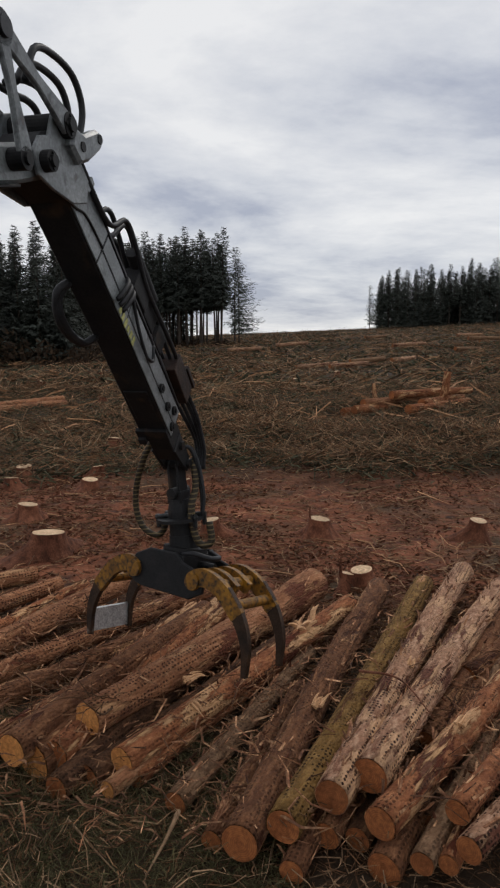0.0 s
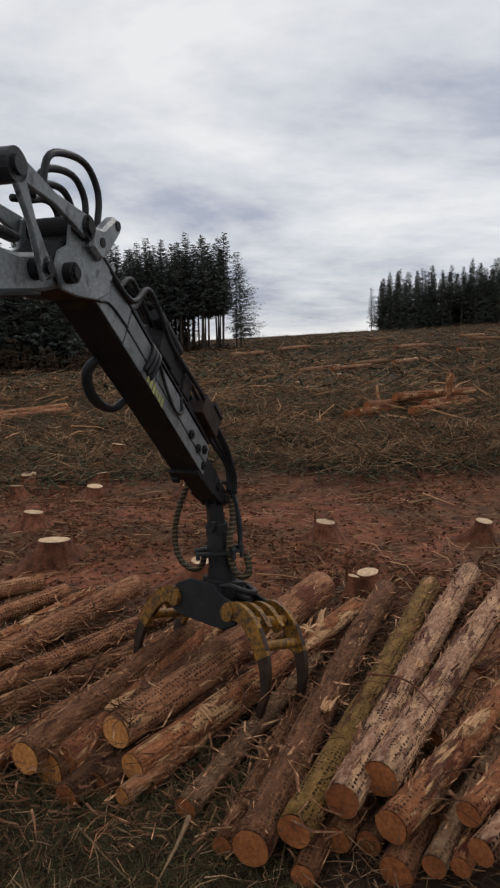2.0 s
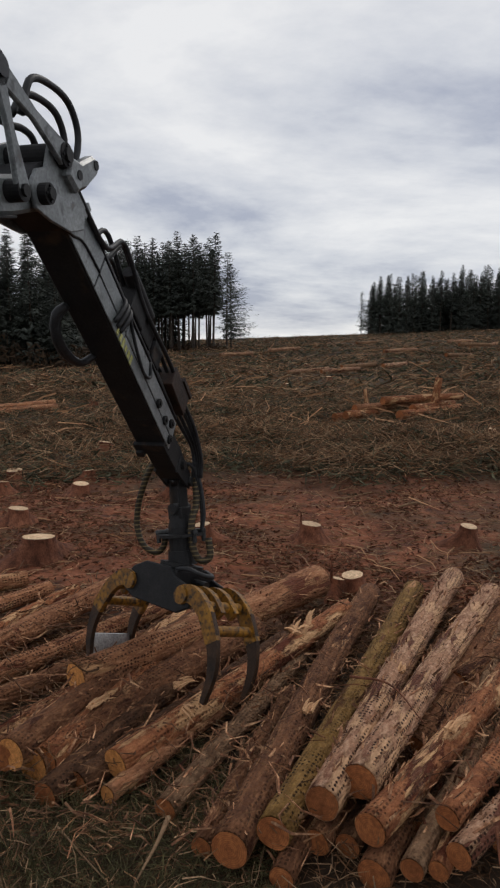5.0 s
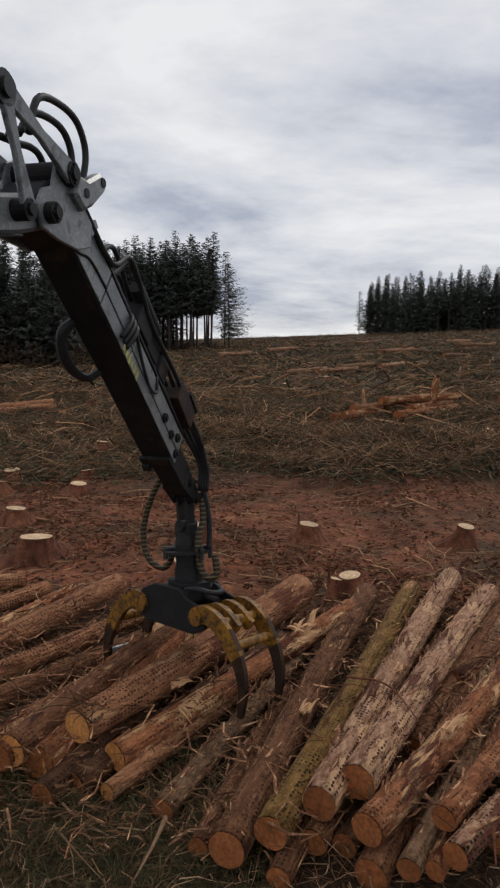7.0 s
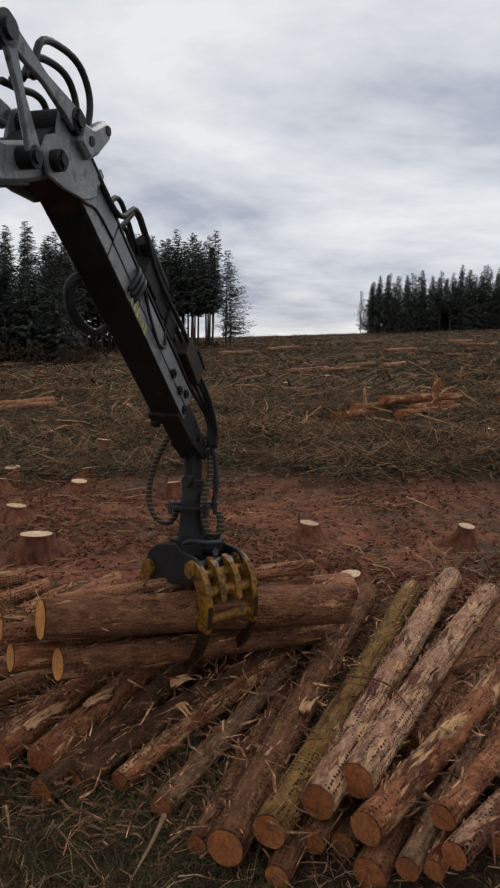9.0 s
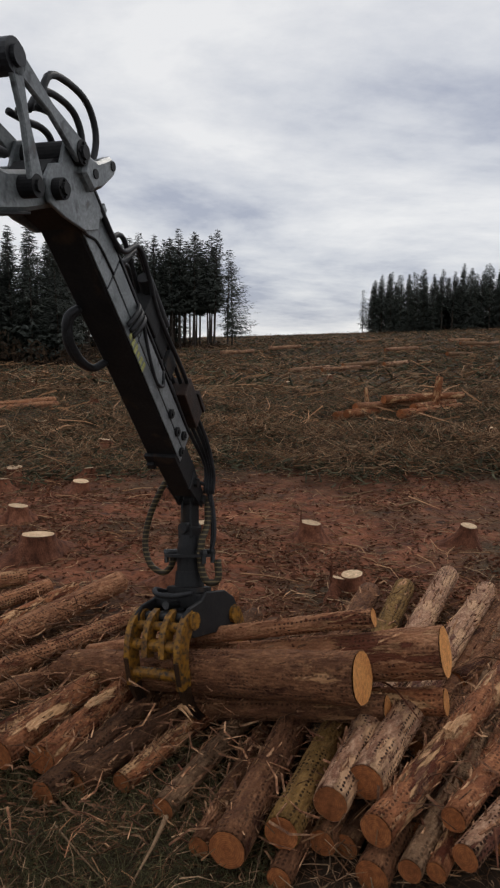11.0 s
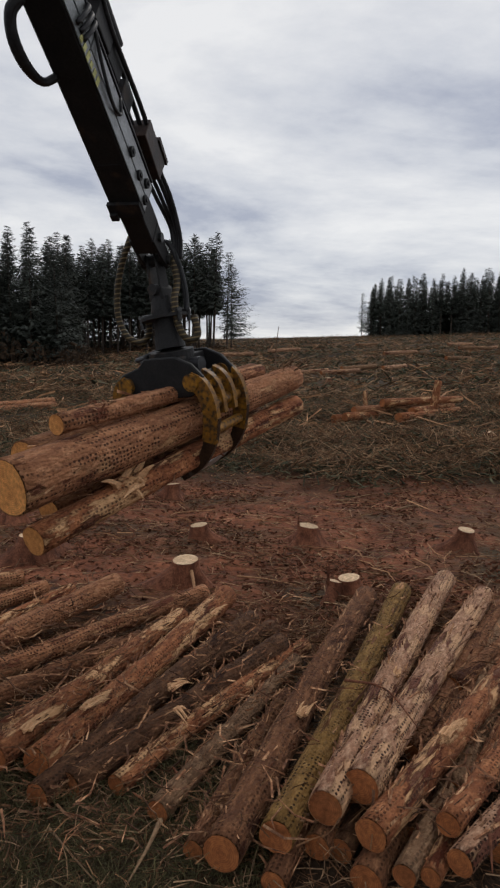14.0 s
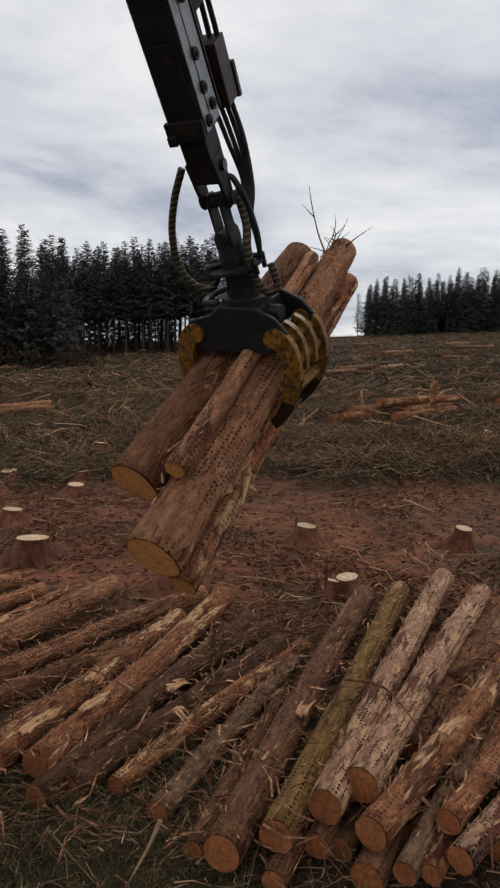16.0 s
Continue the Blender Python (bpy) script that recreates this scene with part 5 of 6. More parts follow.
def build_grapple():
    """Log grapple; origin at the top of its body, x towards the first jaw."""
    g = thing("log_grapple", "black timber grapple with worn yellow jaws", "log grapple")
    for y in (-0.26, 0.22):
        bm = bmesh.new()
        plate(bm, [(-0.20, 0.05), (0.12, 0.05), (0.20, -0.02), (0.38, -0.07), (0.46, -0.14), (0.44, -0.25), (0.30, -0.32), (-0.30, -0.30), (-0.44, -0.24), (-0.46, -0.13), (-0.36, -0.02)], y, y + 0.04, 0.01)
        part("side_plate", bm, M["black"], g)
    bm = bmesh.new()
    box(bm, (0, 0, -0.03), (0.38, 0.46, 0.12))
    cyl(bm, (0, 0, 0.08), (0, 0, 0.0), 0.2, None, 28)
    box(bm, (0, 0, -0.17), (0.5, 0.28, 0.10))
    part("head_block", bm, M["black"], g)
    bm = bmesh.new()
    cyl(bm, (-0.30, 0, -0.06), (0.14, 0, -0.06), 0.065)
    part("grapple_cylinder", bm, M["dark_paint"], g)
    bm = bmesh.new()
    cyl(bm, (0.14, 0, -0.06), (0.36, 0, -0.06), 0.035)
    part("cylinder_rod", bm, M["pin"], g, "bright cylinder rod")
    bm = bmesh.new()
    tube(bm, [(0.12, -0.17, 0.03), (0.26, -0.18, 0.06), (0.36, -0.09, 0.03), (0.35, 0.06, 0.02), (0.18, 0.14, 0.04)], 0.024, 8, 20)
    part("grapple_hose", bm, M["rubber"], g, "black looped hose", True)
    for x, z in ((0.33, -0.16), (-0.33, -0.16)):
        bm = bmesh.new()
        cyl(bm, (x, -0.285, z), (x, 0.285, z), 0.045, sides=18)
        part("jaw_pin", bm, M["pin"], g)
    jr, jp = build_jaw(g, "ribbed_jaw", 1), build_jaw(g, "plated_jaw", -1)
    bm = bmesh.new()
    plate(bm, [(-0.43, -0.62), (-0.405, -0.62), (-0.335, -0.82), (-0.36, -0.82)], -0.24, 0.24, 0.003)
    part("tip_plate", bm, M["plate"], jp, "scraped bright steel tip plate")
    return g, jr, jp


pillar = thing("crane_pillar", "dark grey steel crane pillar standing on the ground", "crane pillar")
bm = bmesh.new()
cyl(bm, (0, 0, -0.1), (0, 0, 0.35), 0.55, 0.5, 28)
cyl(bm, (0, 0, 0.35), (0, 0, 3.45), 0.24, 0.2, 28)
part("column", bm, M["dark_paint"], pillar)
bm = bmesh.new()
for y in (-0.2, 0.165):
    plate(bm, [(-0.22, 3.3), (0.22, 3.3), (0.16, 4.02), (-0.16, 4.02)], y, y + 0.035)
part("head_fork", bm, M["grey_paint"], pillar)
pillar.matrix_world = pose(-2.025, 0.116, 0, 0, 0, 75)


boom = build_boom()
dipper, extension = build_dipper()
rotator = build_rotator()
grapple, jaw_ribbed, jaw_plated = build_grapple()
grapple.scale = (0.93, 0.93, 0.93)


def motions():
    walk(boom, [
        (0.00, pose(-1.142, 3.573, 3.893, 0.0, 0.1, 75.7)),
        (0.50, pose(-1.168, 3.570, 3.627, 0.0, 4.3, 76.1)),
        (1.00, pose(-1.039, 3.512, 3.420, 0.0, 7.7, 73.8)),
        (1.50, pose(-1.047, 3.508, 3.373, 0.0, 8.4, 73.9)),
        (2.00, pose(-1.044, 3.511, 3.399, 0.0, 8.0, 73.9)),
        (2.50, pose(-1.077, 3.544, 3.601, 0.0, 4.8, 74.5)),
        (3.00, pose(-1.124, 3.556, 3.599, 0.0, 4.8, 75.3)),
        (3.50, pose(-1.127, 3.568, 3.792, 0.0, 1.7, 75.4)),
        (4.00, pose(-1.200, 3.584, 3.736, 0.0, 2.6, 76.6)),
        (4.50, pose(-1.155, 3.574, 3.760, 0.0, 2.2, 75.9)),
        (7.00, pose(-1.079, 3.550, 3.671, 0.0, 3.6, 74.6)),
        (7.50, pose(-0.834, 3.448, 3.432, 0.0, 7.5, 70.3)),
        (8.00, pose(-0.997, 3.516, 3.558, 0.0, 5.5, 73.2)),
        (8.50, pose(-1.114, 3.566, 3.869, 0.0, 0.5, 75.2)),
        (9.00, pose(-1.053, 3.550, 3.897, 0.0, 0.0, 74.2)),
        (11.50, pose(-1.044, 3.544, 3.747, 0.0, 2.4, 74.0)),
        (12.00, pose(-1.052, 3.548, 3.812, 0.0, 1.4, 74.2)),
        (12.50, pose(-1.078, 3.523, 4.379, 0.0, -7.8, 74.5)),
        (13.00, pose(-1.175, 3.474, 4.754, 0.0, -13.9, 75.8)),
        (13.50, pose(-1.240, 3.313, 5.275, 0.0, -22.7, 76.2)),
        (14.00, pose(-1.277, 3.315, 5.290, 0.0, -23.0, 76.8)),
        (14.50, pose(-1.273, 3.103, 5.699, 0.0, -30.3, 75.9)),
        (15.00, pose(-1.094, 3.076, 5.659, 0.0, -29.6, 72.5)),
        (15.50, pose(-1.156, 3.042, 5.745, 0.0, -31.2, 73.5)),
        (16.00, pose(-0.926, 2.864, 5.891, 0.0, -34.0, 68.2)),
    ])
    walk(dipper, [
        (0.00, pose(-1.142, 3.573, 3.893, 0.0, 41.4, 75.7)),
        (0.50, pose(-1.168, 3.570, 3.627, 0.0, 37.2, 76.1)),
        (1.00, pose(-1.039, 3.512, 3.420, 0.0, 34.6, 73.8)),
        (1.50, pose(-1.047, 3.508, 3.373, 0.0, 33.8, 73.9)),
        (2.00, pose(-1.044, 3.511, 3.399, 0.0, 34.4, 73.9)),
        (2.50, pose(-1.077, 3.544, 3.601, 0.0, 40.5, 74.5)),
        (3.00, pose(-1.124, 3.556, 3.599, 0.0, 42.2, 75.3)),
        (3.50, pose(-1.127, 3.568, 3.792, 0.0, 38.8, 75.4)),
        (4.00, pose(-1.200, 3.584, 3.736, 0.0, 40.0, 76.6)),
        (4.50, pose(-1.155, 3.574, 3.760, 0.0, 39.3, 75.9)),
        (7.00, pose(-1.079, 3.550, 3.671, 0.0, 39.7, 74.6)),
        (7.50, pose(-0.834, 3.448, 3.432, 0.0, 42.7, 70.3)),
        (8.00, pose(-0.997, 3.516, 3.558, 0.0, 41.8, 73.2)),
        (8.50, pose(-1.114, 3.566, 3.869, 0.0, 36.9, 75.2)),
        (9.00, pose(-1.053, 3.550, 3.897, 0.0, 36.8, 74.2)),
        (11.50, pose(-1.044, 3.544, 3.747, 0.0, 42.9, 74.0)),
        (12.00, pose(-1.052, 3.548, 3.812, 0.0, 42.3, 74.2)),
        (12.50, pose(-1.078, 3.523, 4.379, 0.0, 30.2, 74.5)),
        (13.00, pose(-1.175, 3.474, 4.754, 0.0, 23.2, 75.8)),
        (13.50, pose(-1.240, 3.313, 5.275, 0.0, 15.6, 76.2)),
        (14.00, pose(-1.277, 3.315, 5.290, 0.0, 32.2, 76.8)),
        (14.50, pose(-1.273, 3.103, 5.699, 0.0, 34.4, 75.9)),
        (15.00, pose(-1.094, 3.076, 5.659, 0.0, 35.9, 72.5)),
        (15.50, pose(-1.156, 3.042, 5.745, 0.0, 35.4, 73.5)),
        (16.00, pose(-0.926, 2.864, 5.891, 0.0, 41.5, 68.2)),
    ])
    walk(extension, [
        (0.00, pose(-0.124, 0, 0)),
        (0.50, pose(-0.001, 0, 0)),
        (1.00, pose(0.039, 0, 0)),
        (1.50, pose(0.047, 0, 0)),
        (2.00, pose(0.046, 0, 0)),
        (2.50, pose(0.003, 0, 0)),
        (3.00, pose(-0.002, 0, 0)),
        (3.50, pose(0.021, 0, 0)),
        (4.00, pose(-0.004, 0, 0)),
        (4.50, pose(0.007, 0, 0)),
        (7.00, pose(0.064, 0, 0)),
        (7.50, pose(0.115, 0, 0)),
        (8.00, pose(0.065, 0, 0)),
        (8.50, pose(0.042, 0, 0)),
        (9.00, pose(0.046, 0, 0)),
        (11.50, pose(0.066, 0, 0)),
        (12.00, pose(0.082, 0, 0)),
        (12.50, pose(-0.026, 0, 0)),
        (13.00, pose(-0.042, 0, 0)),
        (13.50, pose(0.003, 0, 0)),
        (14.00, pose(-0.016, 0, 0)),
        (14.50, pose(-0.098, 0, 0)),
        (15.00, pose(-0.082, 0, 0)),
        (15.50, pose(-0.079, 0, 0)),
        (16.00, pose(-0.125, 0, 0)),
    ])
    walk(rotator, [
        (0.00, pose(-0.623, 5.620, 2.027, -6.4, 0.4, 60.0)),
        (0.50, pose(-0.609, 5.843, 1.847, -5.2, 0.8, 59.9)),
        (1.00, pose(-0.359, 5.868, 1.726, -5.7, 4.4, 59.6)),
        (1.50, pose(-0.364, 5.893, 1.707, -10.6, 7.1, 58.7)),
        (2.00, pose(-0.364, 5.880, 1.710, -9.7, 5.9, 59.0)),
        (2.50, pose(-0.485, 5.701, 1.686, -13.1, 0.6, 59.9)),
        (3.00, pose(-0.577, 5.662, 1.622, -18.2, 1.9, 59.4)),
        (3.50, pose(-0.551, 5.801, 1.932, -16.3, 6.5, 58.1)),
        (4.00, pose(-0.684, 5.773, 1.846, -13.9, 7.1, 58.3)),
        (4.50, pose(-0.603, 5.787, 1.892, -9.5, 7.4, 58.8)),
        (7.00, pose(-0.471, 5.777, 1.748, -7.9, 6.3, 59.1)),
        (7.50, pose(-0.083, 5.563, 1.358, 15.1, -7.5, 58.0)),
        (8.00, pose(-0.354, 5.660, 1.550, 9.5, -4.2, 59.3)),
        (8.50, pose(-0.509, 5.873, 2.075, -5.0, 6.4, 59.4)),
        (9.00, pose(-0.407, 5.850, 2.103, -4.9, 8.1, 59.3)),
        (11.50, pose(-0.442, 5.660, 1.696, -9.1, 12.8, 58.0)),
        (12.00, pose(-0.447, 5.699, 1.774, -9.7, 11.9, 58.0)),
        (12.50, pose(-0.407, 5.951, 2.911, -5.1, 2.0, 59.8)),
        (13.00, pose(-0.526, 6.058, 3.609, -5.6, -19.0, 61.8)),
        (13.50, pose(-0.568, 6.068, 4.479, -3.4, -9.8, 60.6)),
        (14.00, pose(-0.718, 5.724, 3.727, -11.0, -3.1, 60.6)),
        (14.50, pose(-0.704, 5.378, 4.089, -4.6, -0.5, 60.0)),
        (15.00, pose(-0.403, 5.286, 3.981, 4.4, -3.3, 59.7)),
        (15.50, pose(-0.496, 5.280, 4.086, -15.9, -14.9, 64.2)),
        (16.00, pose(-0.147, 4.821, 4.022, -4.1, -28.8, 62.0)),
    ])
    walk(grapple, [
        (0.00, pose(-0.551, 5.572, 1.251, -10.3, -1.3, -36.4)),
        (0.50, pose(-0.553, 5.798, 1.073, -10.1, -3.6, -48.9)),
        (1.00, pose(-0.323, 5.778, 0.956, -15.3, 2.0, -45.0)),
        (1.50, pose(-0.291, 5.737, 0.945, -14.8, -3.3, -42.0)),
        (2.00, pose(-0.293, 5.744, 0.948, -14.4, -1.8, -42.1)),
        (2.50, pose(-0.336, 5.605, 0.927, -13.3, -6.2, -36.6)),
        (3.00, pose(-0.378, 5.515, 0.874, -12.1, -14.8, -35.8)),
        (3.50, pose(-0.407, 5.609, 1.174, -16.9, -8.4, -37.6)),
        (4.00, pose(-0.571, 5.591, 1.077, -16.2, -8.8, -42.0)),
        (4.50, pose(-0.543, 5.634, 1.120, -18.7, -1.9, -42.9)),
        (7.00, pose(-0.422, 5.650, 0.978, -6.6, -3.3, -40.1)),
        (7.50, pose(-0.203, 5.754, 0.614, -5.1, 17.2, -38.1)),
        (8.00, pose(-0.435, 5.774, 0.783, -4.9, 13.5, -33.2)),
        (8.50, pose(-0.494, 5.763, 1.295, -1.8, -9.7, -42.3)),
        (9.00, pose(-0.405, 5.720, 1.321, -1.4, -12.5, -50.7)),
        (11.50, pose(-0.428, 5.444, 0.925, 8.6, -13.7, -126.5)),
        (12.00, pose(-0.419, 5.489, 1.001, 7.5, -12.7, -126.6)),
        (12.50, pose(-0.361, 5.892, 2.135, -12.0, 9.7, -136.7)),
        (13.00, pose(-0.341, 6.244, 2.879, -20.8, 10.8, 170.9)),
        (13.50, pose(-0.462, 6.161, 3.702, -19.4, 0.2, 161.7)),
        (14.00, pose(-0.562, 5.686, 2.933, -10.3, 5.2, 149.5)),
        (14.50, pose(-0.645, 5.352, 3.297, 4.1, 8.1, 143.3)),
        (15.00, pose(-0.432, 5.355, 3.211, 9.6, 1.5, 145.6)),
        (15.50, pose(-0.220, 5.360, 3.362, -23.5, 8.3, 147.2)),
        (16.00, pose(0.074, 5.119, 3.353, -21.8, -3.7, 150.4)),
    ])
    walk(jaw_ribbed, [
        (0.00, pose(0.33, 0, -0.16, 0, -22.0, 0)),
        (0.50, pose(0.33, 0, -0.16, 0, -18.7, 0)),
        (1.00, pose(0.33, 0, -0.16, 0, -18.7, 0)),
        (1.50, pose(0.33, 0, -0.16, 0, -14.1, 0)),
        (2.00, pose(0.33, 0, -0.16, 0, -12.1, 0)),
        (2.50, pose(0.33, 0, -0.16, 0, 1.1, 0)),
        (3.00, pose(0.33, 0, -0.16, 0, 17.6, 0)),
        (3.50, pose(0.33, 0, -0.16, 0, 14.3, 0)),
        (4.00, pose(0.33, 0, -0.16, 0, 4.4, 0)),
        (4.50, pose(0.33, 0, -0.16, 0, -5.5, 0)),
        (7.00, pose(0.33, 0, -0.16, 0, -15.4, 0)),
        (7.50, pose(0.33, 0, -0.16, 0, -5.5, 0)),
        (8.00, pose(0.33, 0, -0.16, 0, 17.6, 0)),
        (8.50, pose(0.33, 0, -0.16, 0, 34.1, 0)),
        (9.00, pose(0.33, 0, -0.16, 0, 37.4, 0)),
        (11.50, pose(0.33, 0, -0.16, 0, 37.4, 0)),
        (12.00, pose(0.33, 0, -0.16, 0, 37.4, 0)),
        (12.50, pose(0.33, 0, -0.16, 0, 37.4, 0)),
        (13.00, pose(0.33, 0, -0.16, 0, 37.4, 0)),
        (13.50, pose(0.33, 0, -0.16, 0, 37.4, 0)),
        (14.00, pose(0.33, 0, -0.16, 0, 37.4, 0)),
        (14.50, pose(0.33, 0, -0.16, 0, 37.4, 0)),
        (15.00, pose(0.33, 0, -0.16, 0, 37.4, 0)),
        (15.50, pose(0.33, 0, -0.16, 0, 37.4, 0)),
        (16.00, pose(0.33, 0, -0.16, 0, 37.4, 0)),
    ])
    walk(jaw_plated, [
        (0.00, pose(-0.33, 0, -0.16, 0, 16.0, 0)),
        (0.50, pose(-0.33, 0, -0.16, 0, 12.7, 0)),
        (1.00, pose(-0.33, 0, -0.16, 0, 12.7, 0)),
        (1.50, pose(-0.33, 0, -0.16, 0, 8.1, 0)),
        (2.00, pose(-0.33, 0, -0.16, 0, 6.1, 0)),
        (2.50, pose(-0.33, 0, -0.16, 0, -7.1, 0)),
        (3.00, pose(-0.33, 0, -0.16, 0, -23.6, 0)),
        (3.50, pose(-0.33, 0, -0.16, 0, -20.3, 0)),
        (4.00, pose(-0.33, 0, -0.16, 0, -10.4, 0)),
        (4.50, pose(-0.33, 0, -0.16, 0, -0.5, 0)),
        (7.00, pose(-0.33, 0, -0.16, 0, 9.4, 0)),
        (7.50, pose(-0.33, 0, -0.16, 0, -0.5, 0)),
        (8.00, pose(-0.33, 0, -0.16, 0, -17.6, 0)),
        (8.50, pose(-0.33, 0, -0.16, 0, -34.1, 0)),
        (9.00, pose(-0.33, 0, -0.16, 0, -37.4, 0)),
        (11.50, pose(-0.33, 0, -0.16, 0, -37.4, 0)),
        (12.00, pose(-0.33, 0, -0.16, 0, -37.4, 0)),
        (12.50, pose(-0.33, 0, -0.16, 0, -37.4, 0)),
        (13.00, pose(-0.33, 0, -0.16, 0, -37.4, 0)),
        (13.50, pose(-0.33, 0, -0.16, 0, -37.4, 0)),
        (14.00, pose(-0.33, 0, -0.16, 0, -37.4, 0)),
        (14.50, pose(-0.33, 0, -0.16, 0, -37.4, 0)),
        (15.00, pose(-0.33, 0, -0.16, 0, -37.4, 0)),
        (15.50, pose(-0.33, 0, -0.16, 0, -37.4, 0)),
        (16.00, pose(-0.33, 0, -0.16, 0, -37.4, 0)),
    ])
    walk(shoved_0, [
        (0.00, pose(0.190, 3.570, 0.260, 0.0, 0.5, 65.9)),
        (9.40, pose(0.190, 3.570, 0.260, 0.0, 0.5, 65.9)),
        (10.90, pose(0.250, 3.570, 0.260, 0.0, 0.5, 68.0)),
        (16.00, pose(0.250, 3.570, 0.260, 0.0, 0.5, 68.0)),
    ])
    walk(shoved_1, [
        (0.00, pose(0.480, 3.660, 0.380, 0.0, 1.4, 64.1)),
        (9.40, pose(0.480, 3.660, 0.380, 0.0, 1.4, 64.1)),
        (10.90, pose(0.540, 3.660, 0.380, 0.0, 1.4, 65.5)),
        (16.00, pose(0.540, 3.660, 0.380, 0.0, 1.4, 65.5)),
    ])
    walk(shoved_2, [
        (0.00, pose(0.725, 3.800, 0.420, 0.0, 1.9, 59.7)),
        (9.40, pose(0.725, 3.800, 0.420, 0.0, 1.9, 59.7)),
        (10.90, pose(0.770, 3.800, 0.420, 0.0, 1.9, 60.9)),
        (16.00, pose(0.770, 3.800, 0.420, 0.0, 1.9, 60.9)),
    ])
    walk(shoved_3, [
        (0.00, pose(0.735, 3.500, 0.330, 0.0, 0.7, 52.0)),
        (9.40, pose(0.735, 3.500, 0.330, 0.0, 0.7, 52.0)),
        (10.90, pose(0.780, 3.500, 0.330, 0.0, 0.7, 53.4)),
        (16.00, pose(0.780, 3.500, 0.330, 0.0, 0.7, 53.4)),
    ])
    walk(shoved_4, [
        (0.00, pose(0.450, 3.670, 0.120, 0.0, 0.7, 60.9)),
        (9.40, pose(0.450, 3.670, 0.120, 0.0, 0.7, 60.9)),
        (10.90, pose(0.500, 3.670, 0.120, 0.0, 0.7, 62.8)),
        (16.00, pose(0.500, 3.670, 0.120, 0.0, 0.7, 62.8)),
    ])
    walk(shoved_5, [
        (0.00, pose(1.185, 3.550, 0.360, 0.0, 1.7, 50.7)),
        (9.40, pose(1.185, 3.550, 0.360, 0.0, 1.7, 50.7)),
        (10.90, pose(1.230, 3.550, 0.360, 0.0, 1.7, 51.9)),
        (16.00, pose(1.230, 3.550, 0.360, 0.0, 1.7, 51.9)),
    ])
    walk(shoved_6, [
        (0.00, pose(1.195, 3.360, 0.280, 0.0, 0.8, 44.8)),
        (9.40, pose(1.195, 3.360, 0.280, 0.0, 0.8, 44.8)),
        (10.90, pose(1.240, 3.360, 0.280, 0.0, 0.8, 46.0)),
        (16.00, pose(1.240, 3.360, 0.280, 0.0, 0.8, 46.0)),
    ])
    walk(carried_big, [
        (0.00, pose(-1.168, 4.571, 0.340, 0.0, 0.7, 57.0)),
        (0.50, pose(-1.131, 4.572, 0.340, 0.0, 0.7, 57.5)),
        (1.50, pose(-0.989, 4.433, 0.340, 0.0, 0.7, 60.6)),
        (2.50, pose(-1.031, 4.575, 0.360, 0.0, 1.1, 59.3)),
        (2.80, pose(-0.754, 4.606, 0.400, 0.0, 1.6, 61.7)),
        (3.10, pose(-0.774, 4.631, 0.420, 0.0, 2.0, 61.5)),
        (3.50, pose(-1.080, 5.312, 0.500, 0.0, 3.2, 47.4)),
        (4.00, pose(-1.175, 4.929, 0.450, 0.0, 2.5, 54.1)),
        (4.50, pose(-1.341, 5.245, 0.420, 0.0, 2.2, 49.2)),
        (7.00, pose(-1.133, 4.511, 0.360, 0.0, 1.0, 58.2)),
        (7.50, pose(-1.402, 4.890, 0.400, 0.0, 0.9, 49.7)),
        (8.00, pose(-1.649, 4.811, 0.315, 0.0, 0.9, 39.1)),
        (8.50, pose(-1.665, 4.648, 0.902, 0.0, 6.1, 45.7)),
        (9.00, pose(-1.787, 4.882, 0.939, 0.0, 6.6, 33.1)),
        (11.50, pose(-1.552, 6.195, -0.049, 0.0, -15.7, -29.2)),
        (12.00, pose(-1.640, 6.230, 0.100, 0.0, -13.4, -27.4)),
        (12.50, pose(-1.442, 7.140, 1.838, 0.0, 8.5, -40.5)),
        (13.00, pose(0.127, 7.775, 3.425, 0.0, 33.8, -95.8)),
        (13.50, pose(0.456, 7.561, 3.862, 0.0, 23.2, -117.4)),
        (14.00, pose(0.524, 6.922, 2.754, 0.0, 9.8, -124.1)),
        (14.50, pose(0.644, 6.197, 2.792, 0.0, -4.2, -136.4)),
        (15.00, pose(0.761, 6.258, 2.518, 0.0, -9.6, -133.7)),
        (15.50, pose(0.934, 6.572, 3.600, 0.0, 25.8, -124.0)),
        (16.00, pose(0.949, 6.328, 3.917, 0.0, 38.2, -121.8)),
    ])
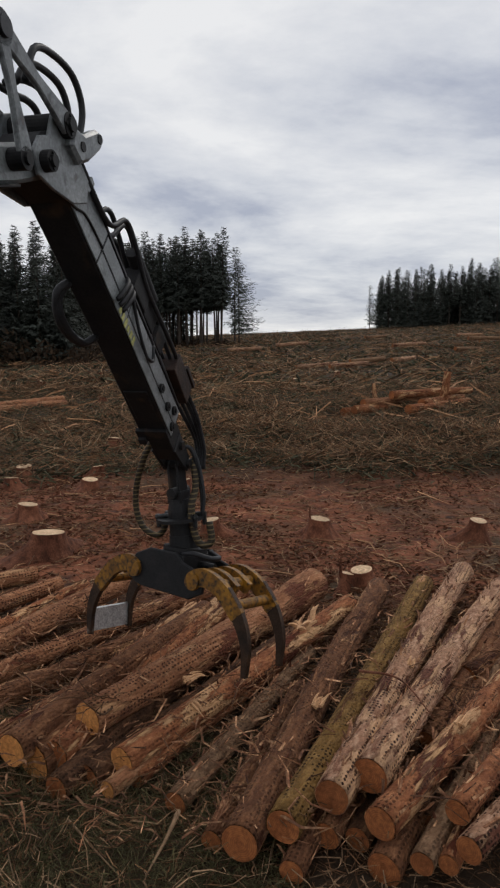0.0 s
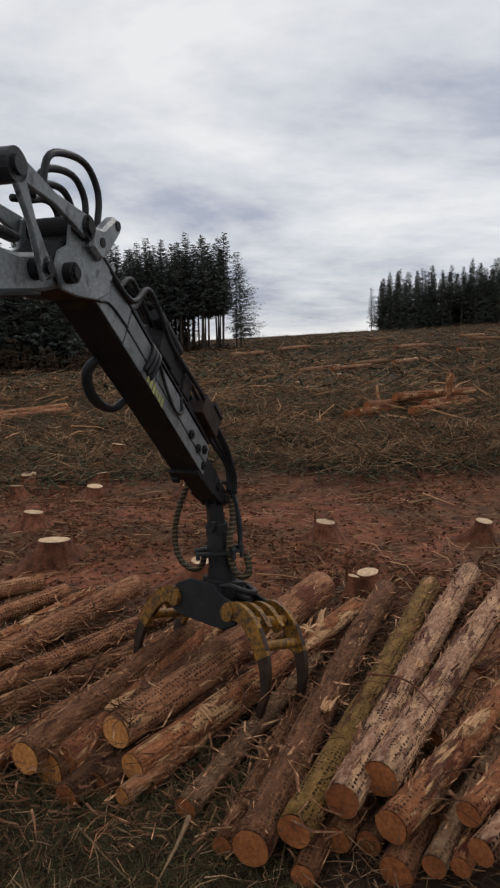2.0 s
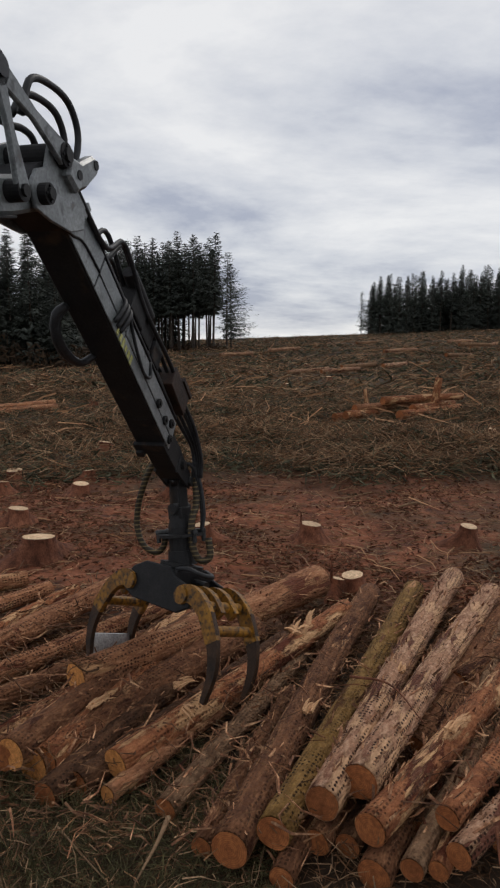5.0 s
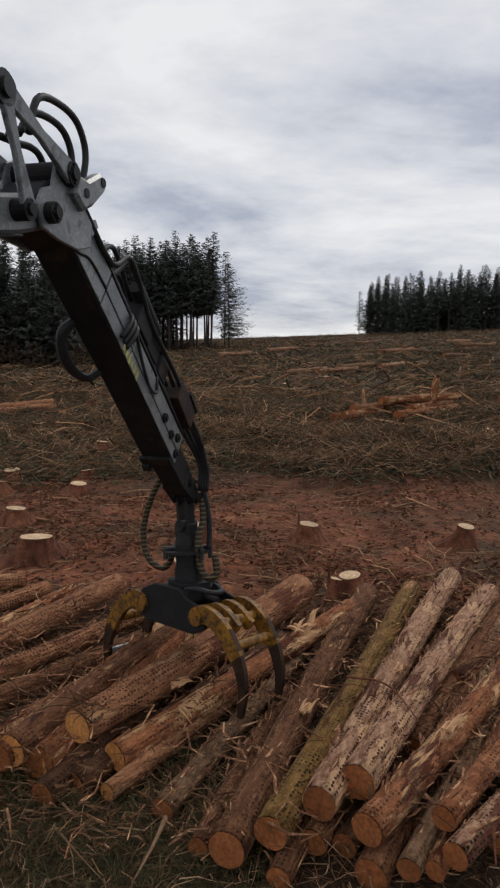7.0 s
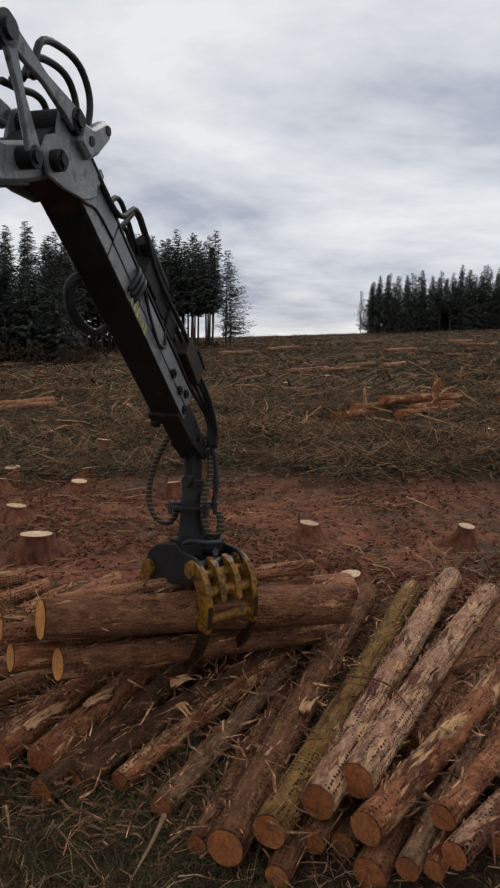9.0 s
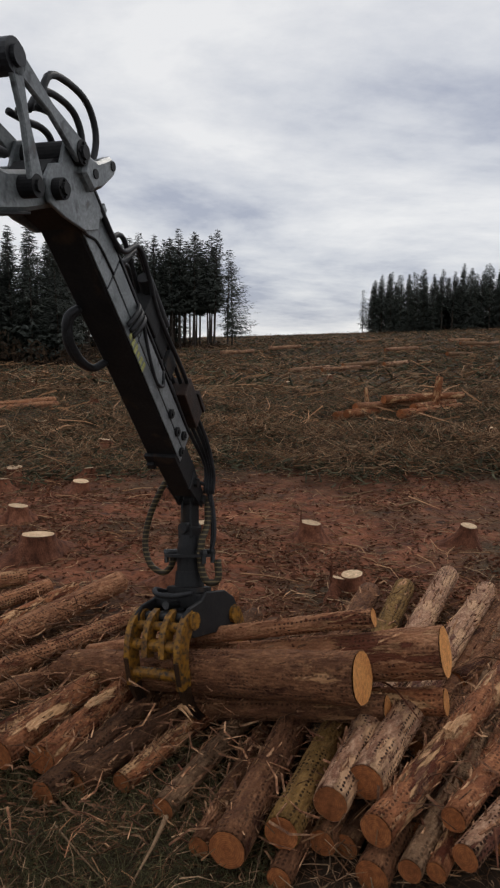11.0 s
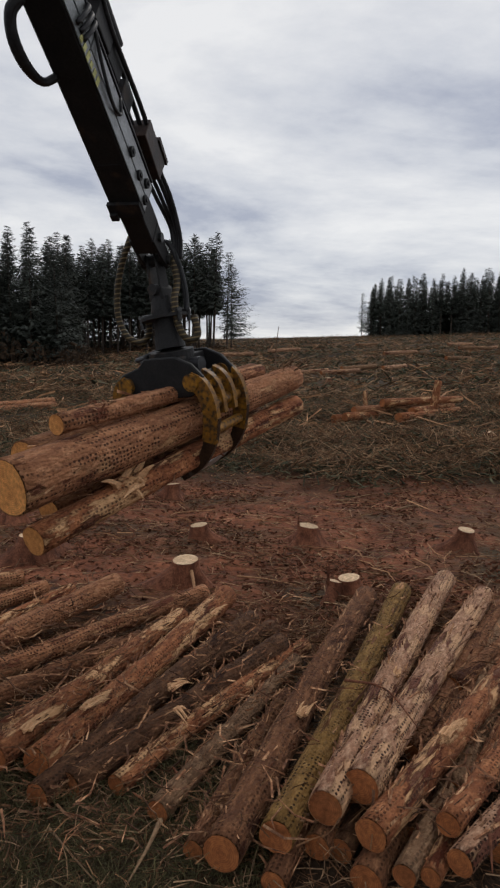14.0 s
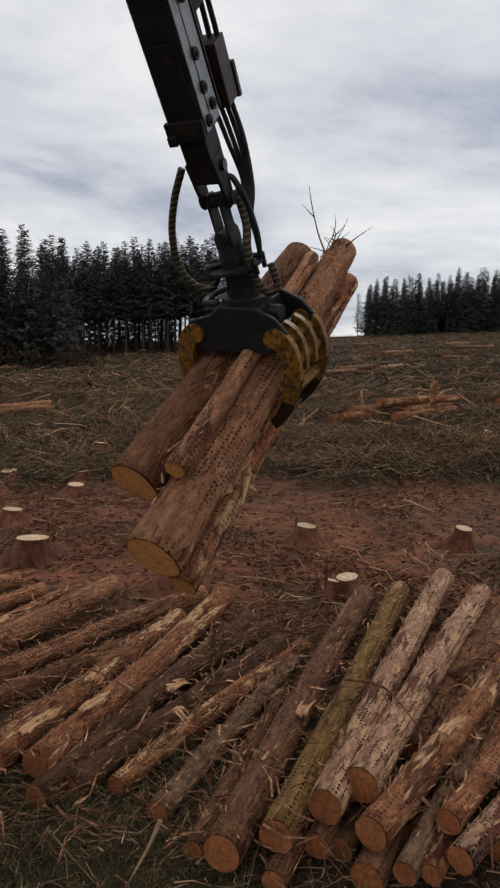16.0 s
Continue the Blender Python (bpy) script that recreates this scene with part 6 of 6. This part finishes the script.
    walk(carried_big_b, [
        (0.00, pose(-1.496, 4.356, 0.150, 0.0, -0.2, 56.4)),
        (7.50, pose(-1.418, 4.414, 0.150, 0.0, -0.2, 56.4)),
        (8.00, pose(-1.606, 4.458, 0.256, 0.0, -0.2, 41.4)),
        (8.50, pose(-1.286, 4.584, 1.002, 0.0, 7.5, 42.2)),
        (9.00, pose(-1.431, 4.740, 1.043, 0.0, 7.9, 29.6)),
        (11.50, pose(-1.560, 5.830, 0.109, 0.0, -14.1, -32.7)),
        (12.00, pose(-1.631, 5.865, 0.258, 0.0, -11.9, -30.9)),
        (12.50, pose(-1.500, 6.747, 1.844, 0.0, 10.7, -43.5)),
        (13.00, pose(-0.225, 7.651, 3.290, 0.0, 36.5, -98.9)),
        (13.50, pose(0.062, 7.511, 3.861, 0.0, 24.9, -121.0)),
        (14.00, pose(0.127, 6.937, 2.751, 0.0, 12.1, -127.1)),
        (14.50, pose(0.260, 6.298, 2.796, 0.0, -1.6, -139.0)),
        (15.00, pose(0.379, 6.347, 2.585, 0.0, -7.3, -136.7)),
        (15.50, pose(0.544, 6.599, 3.528, 0.0, 28.1, -127.3)),
        (16.00, pose(0.556, 6.312, 3.862, 0.0, 39.8, -126.1)),
    ])
    walk(carried_broken, [
        (0.00, pose(-0.873, 4.279, 0.200, 0.0, -1.2, 54.4)),
        (7.50, pose(-0.851, 4.436, 0.200, 0.0, -1.2, 51.2)),
        (8.00, pose(-1.268, 4.685, 0.117, 0.0, 0.2, 40.8)),
        (8.50, pose(-1.607, 4.694, 0.629, 0.0, 7.9, 45.6)),
        (9.00, pose(-1.719, 4.909, 0.665, 0.0, 8.4, 32.9)),
        (11.50, pose(-1.401, 6.115, -0.275, 0.0, -13.9, -29.3)),
        (12.00, pose(-1.498, 6.155, -0.133, 0.0, -11.6, -27.5)),
        (12.50, pose(-1.356, 7.144, 1.568, 0.0, 10.2, -40.1)),
        (13.00, pose(0.236, 7.815, 3.166, 0.0, 35.5, -95.0)),
        (13.50, pose(0.477, 7.560, 3.580, 0.0, 25.0, -117.3)),
        (14.00, pose(0.543, 6.840, 2.483, 0.0, 11.6, -123.7)),
        (14.50, pose(0.622, 6.045, 2.554, 0.0, -2.5, -135.8)),
        (15.00, pose(0.706, 6.111, 2.282, 0.0, -7.8, -133.3)),
        (15.50, pose(1.003, 6.547, 3.327, 0.0, 27.5, -123.6)),
        (16.00, pose(1.005, 6.390, 3.646, 0.0, 40.0, -121.7)),
    ])
    walk(carried_mid, [
        (0.00, pose(-1.621, 4.284, 0.280, 0.0, -0.5, 64.6)),
        (7.00, pose(-1.551, 4.357, 0.280, 0.0, -0.5, 64.4)),
        (7.50, pose(-1.623, 4.513, 0.280, 0.0, -0.5, 62.8)),
        (8.00, pose(-1.562, 4.604, 0.188, 0.0, 0.2, 45.3)),
        (8.50, pose(-1.177, 4.620, 0.657, 0.0, 7.5, 47.3)),
        (9.00, pose(-1.316, 4.743, 0.698, 0.0, 8.0, 34.6)),
        (11.50, pose(-1.383, 5.690, -0.176, 0.0, -14.4, -27.6)),
        (12.00, pose(-1.463, 5.730, -0.035, 0.0, -12.0, -25.8)),
        (12.50, pose(-1.413, 6.717, 1.493, 0.0, 9.4, -38.6)),
        (13.00, pose(-0.125, 7.707, 2.945, 0.0, 34.4, -93.4)),
        (13.50, pose(0.049, 7.525, 3.498, 0.0, 24.4, -115.6)),
        (14.00, pose(0.115, 6.851, 2.398, 0.0, 10.8, -122.2)),
        (14.50, pose(0.200, 6.129, 2.481, 0.0, -3.5, -134.4)),
        (15.00, pose(0.275, 6.182, 2.278, 0.0, -8.7, -131.8)),
        (15.50, pose(0.598, 6.588, 3.169, 0.0, 26.6, -121.9)),
        (16.00, pose(0.589, 6.409, 3.513, 0.0, 39.4, -119.6)),
    ])
    walk(carried_small, [
        (0.00, pose(-0.930, 4.080, 0.130, 0.0, 0.2, 56.7)),
        (7.50, pose(-0.853, 4.134, 0.130, 0.0, 0.2, 56.6)),
        (8.00, pose(-1.351, 4.421, 0.299, 0.0, -0.7, 41.9)),
        (8.50, pose(-1.324, 4.840, 1.032, 0.0, 3.8, 48.9)),
        (9.00, pose(-1.412, 4.998, 1.068, 0.0, 4.4, 36.3)),
        (11.50, pose(-1.346, 5.944, 0.206, 0.0, -18.2, -26.1)),
        (12.00, pose(-1.416, 5.985, 0.345, 0.0, -15.8, -24.2)),
        (12.50, pose(-1.253, 6.783, 1.919, 0.0, 5.5, -38.0)),
        (13.00, pose(-0.079, 7.436, 3.313, 0.0, 30.4, -93.6)),
        (13.50, pose(0.163, 7.271, 3.864, 0.0, 20.5, -114.3)),
        (14.00, pose(0.187, 6.694, 2.824, 0.0, 6.8, -121.7)),
        (14.50, pose(0.274, 6.076, 2.931, 0.0, -7.5, -134.4)),
        (15.00, pose(0.422, 6.122, 2.710, 0.0, -12.6, -131.2)),
        (15.50, pose(0.592, 6.344, 3.559, 0.0, 22.6, -121.6)),
        (16.00, pose(0.642, 6.070, 3.819, 0.0, 35.6, -118.2)),
    ])


motions()
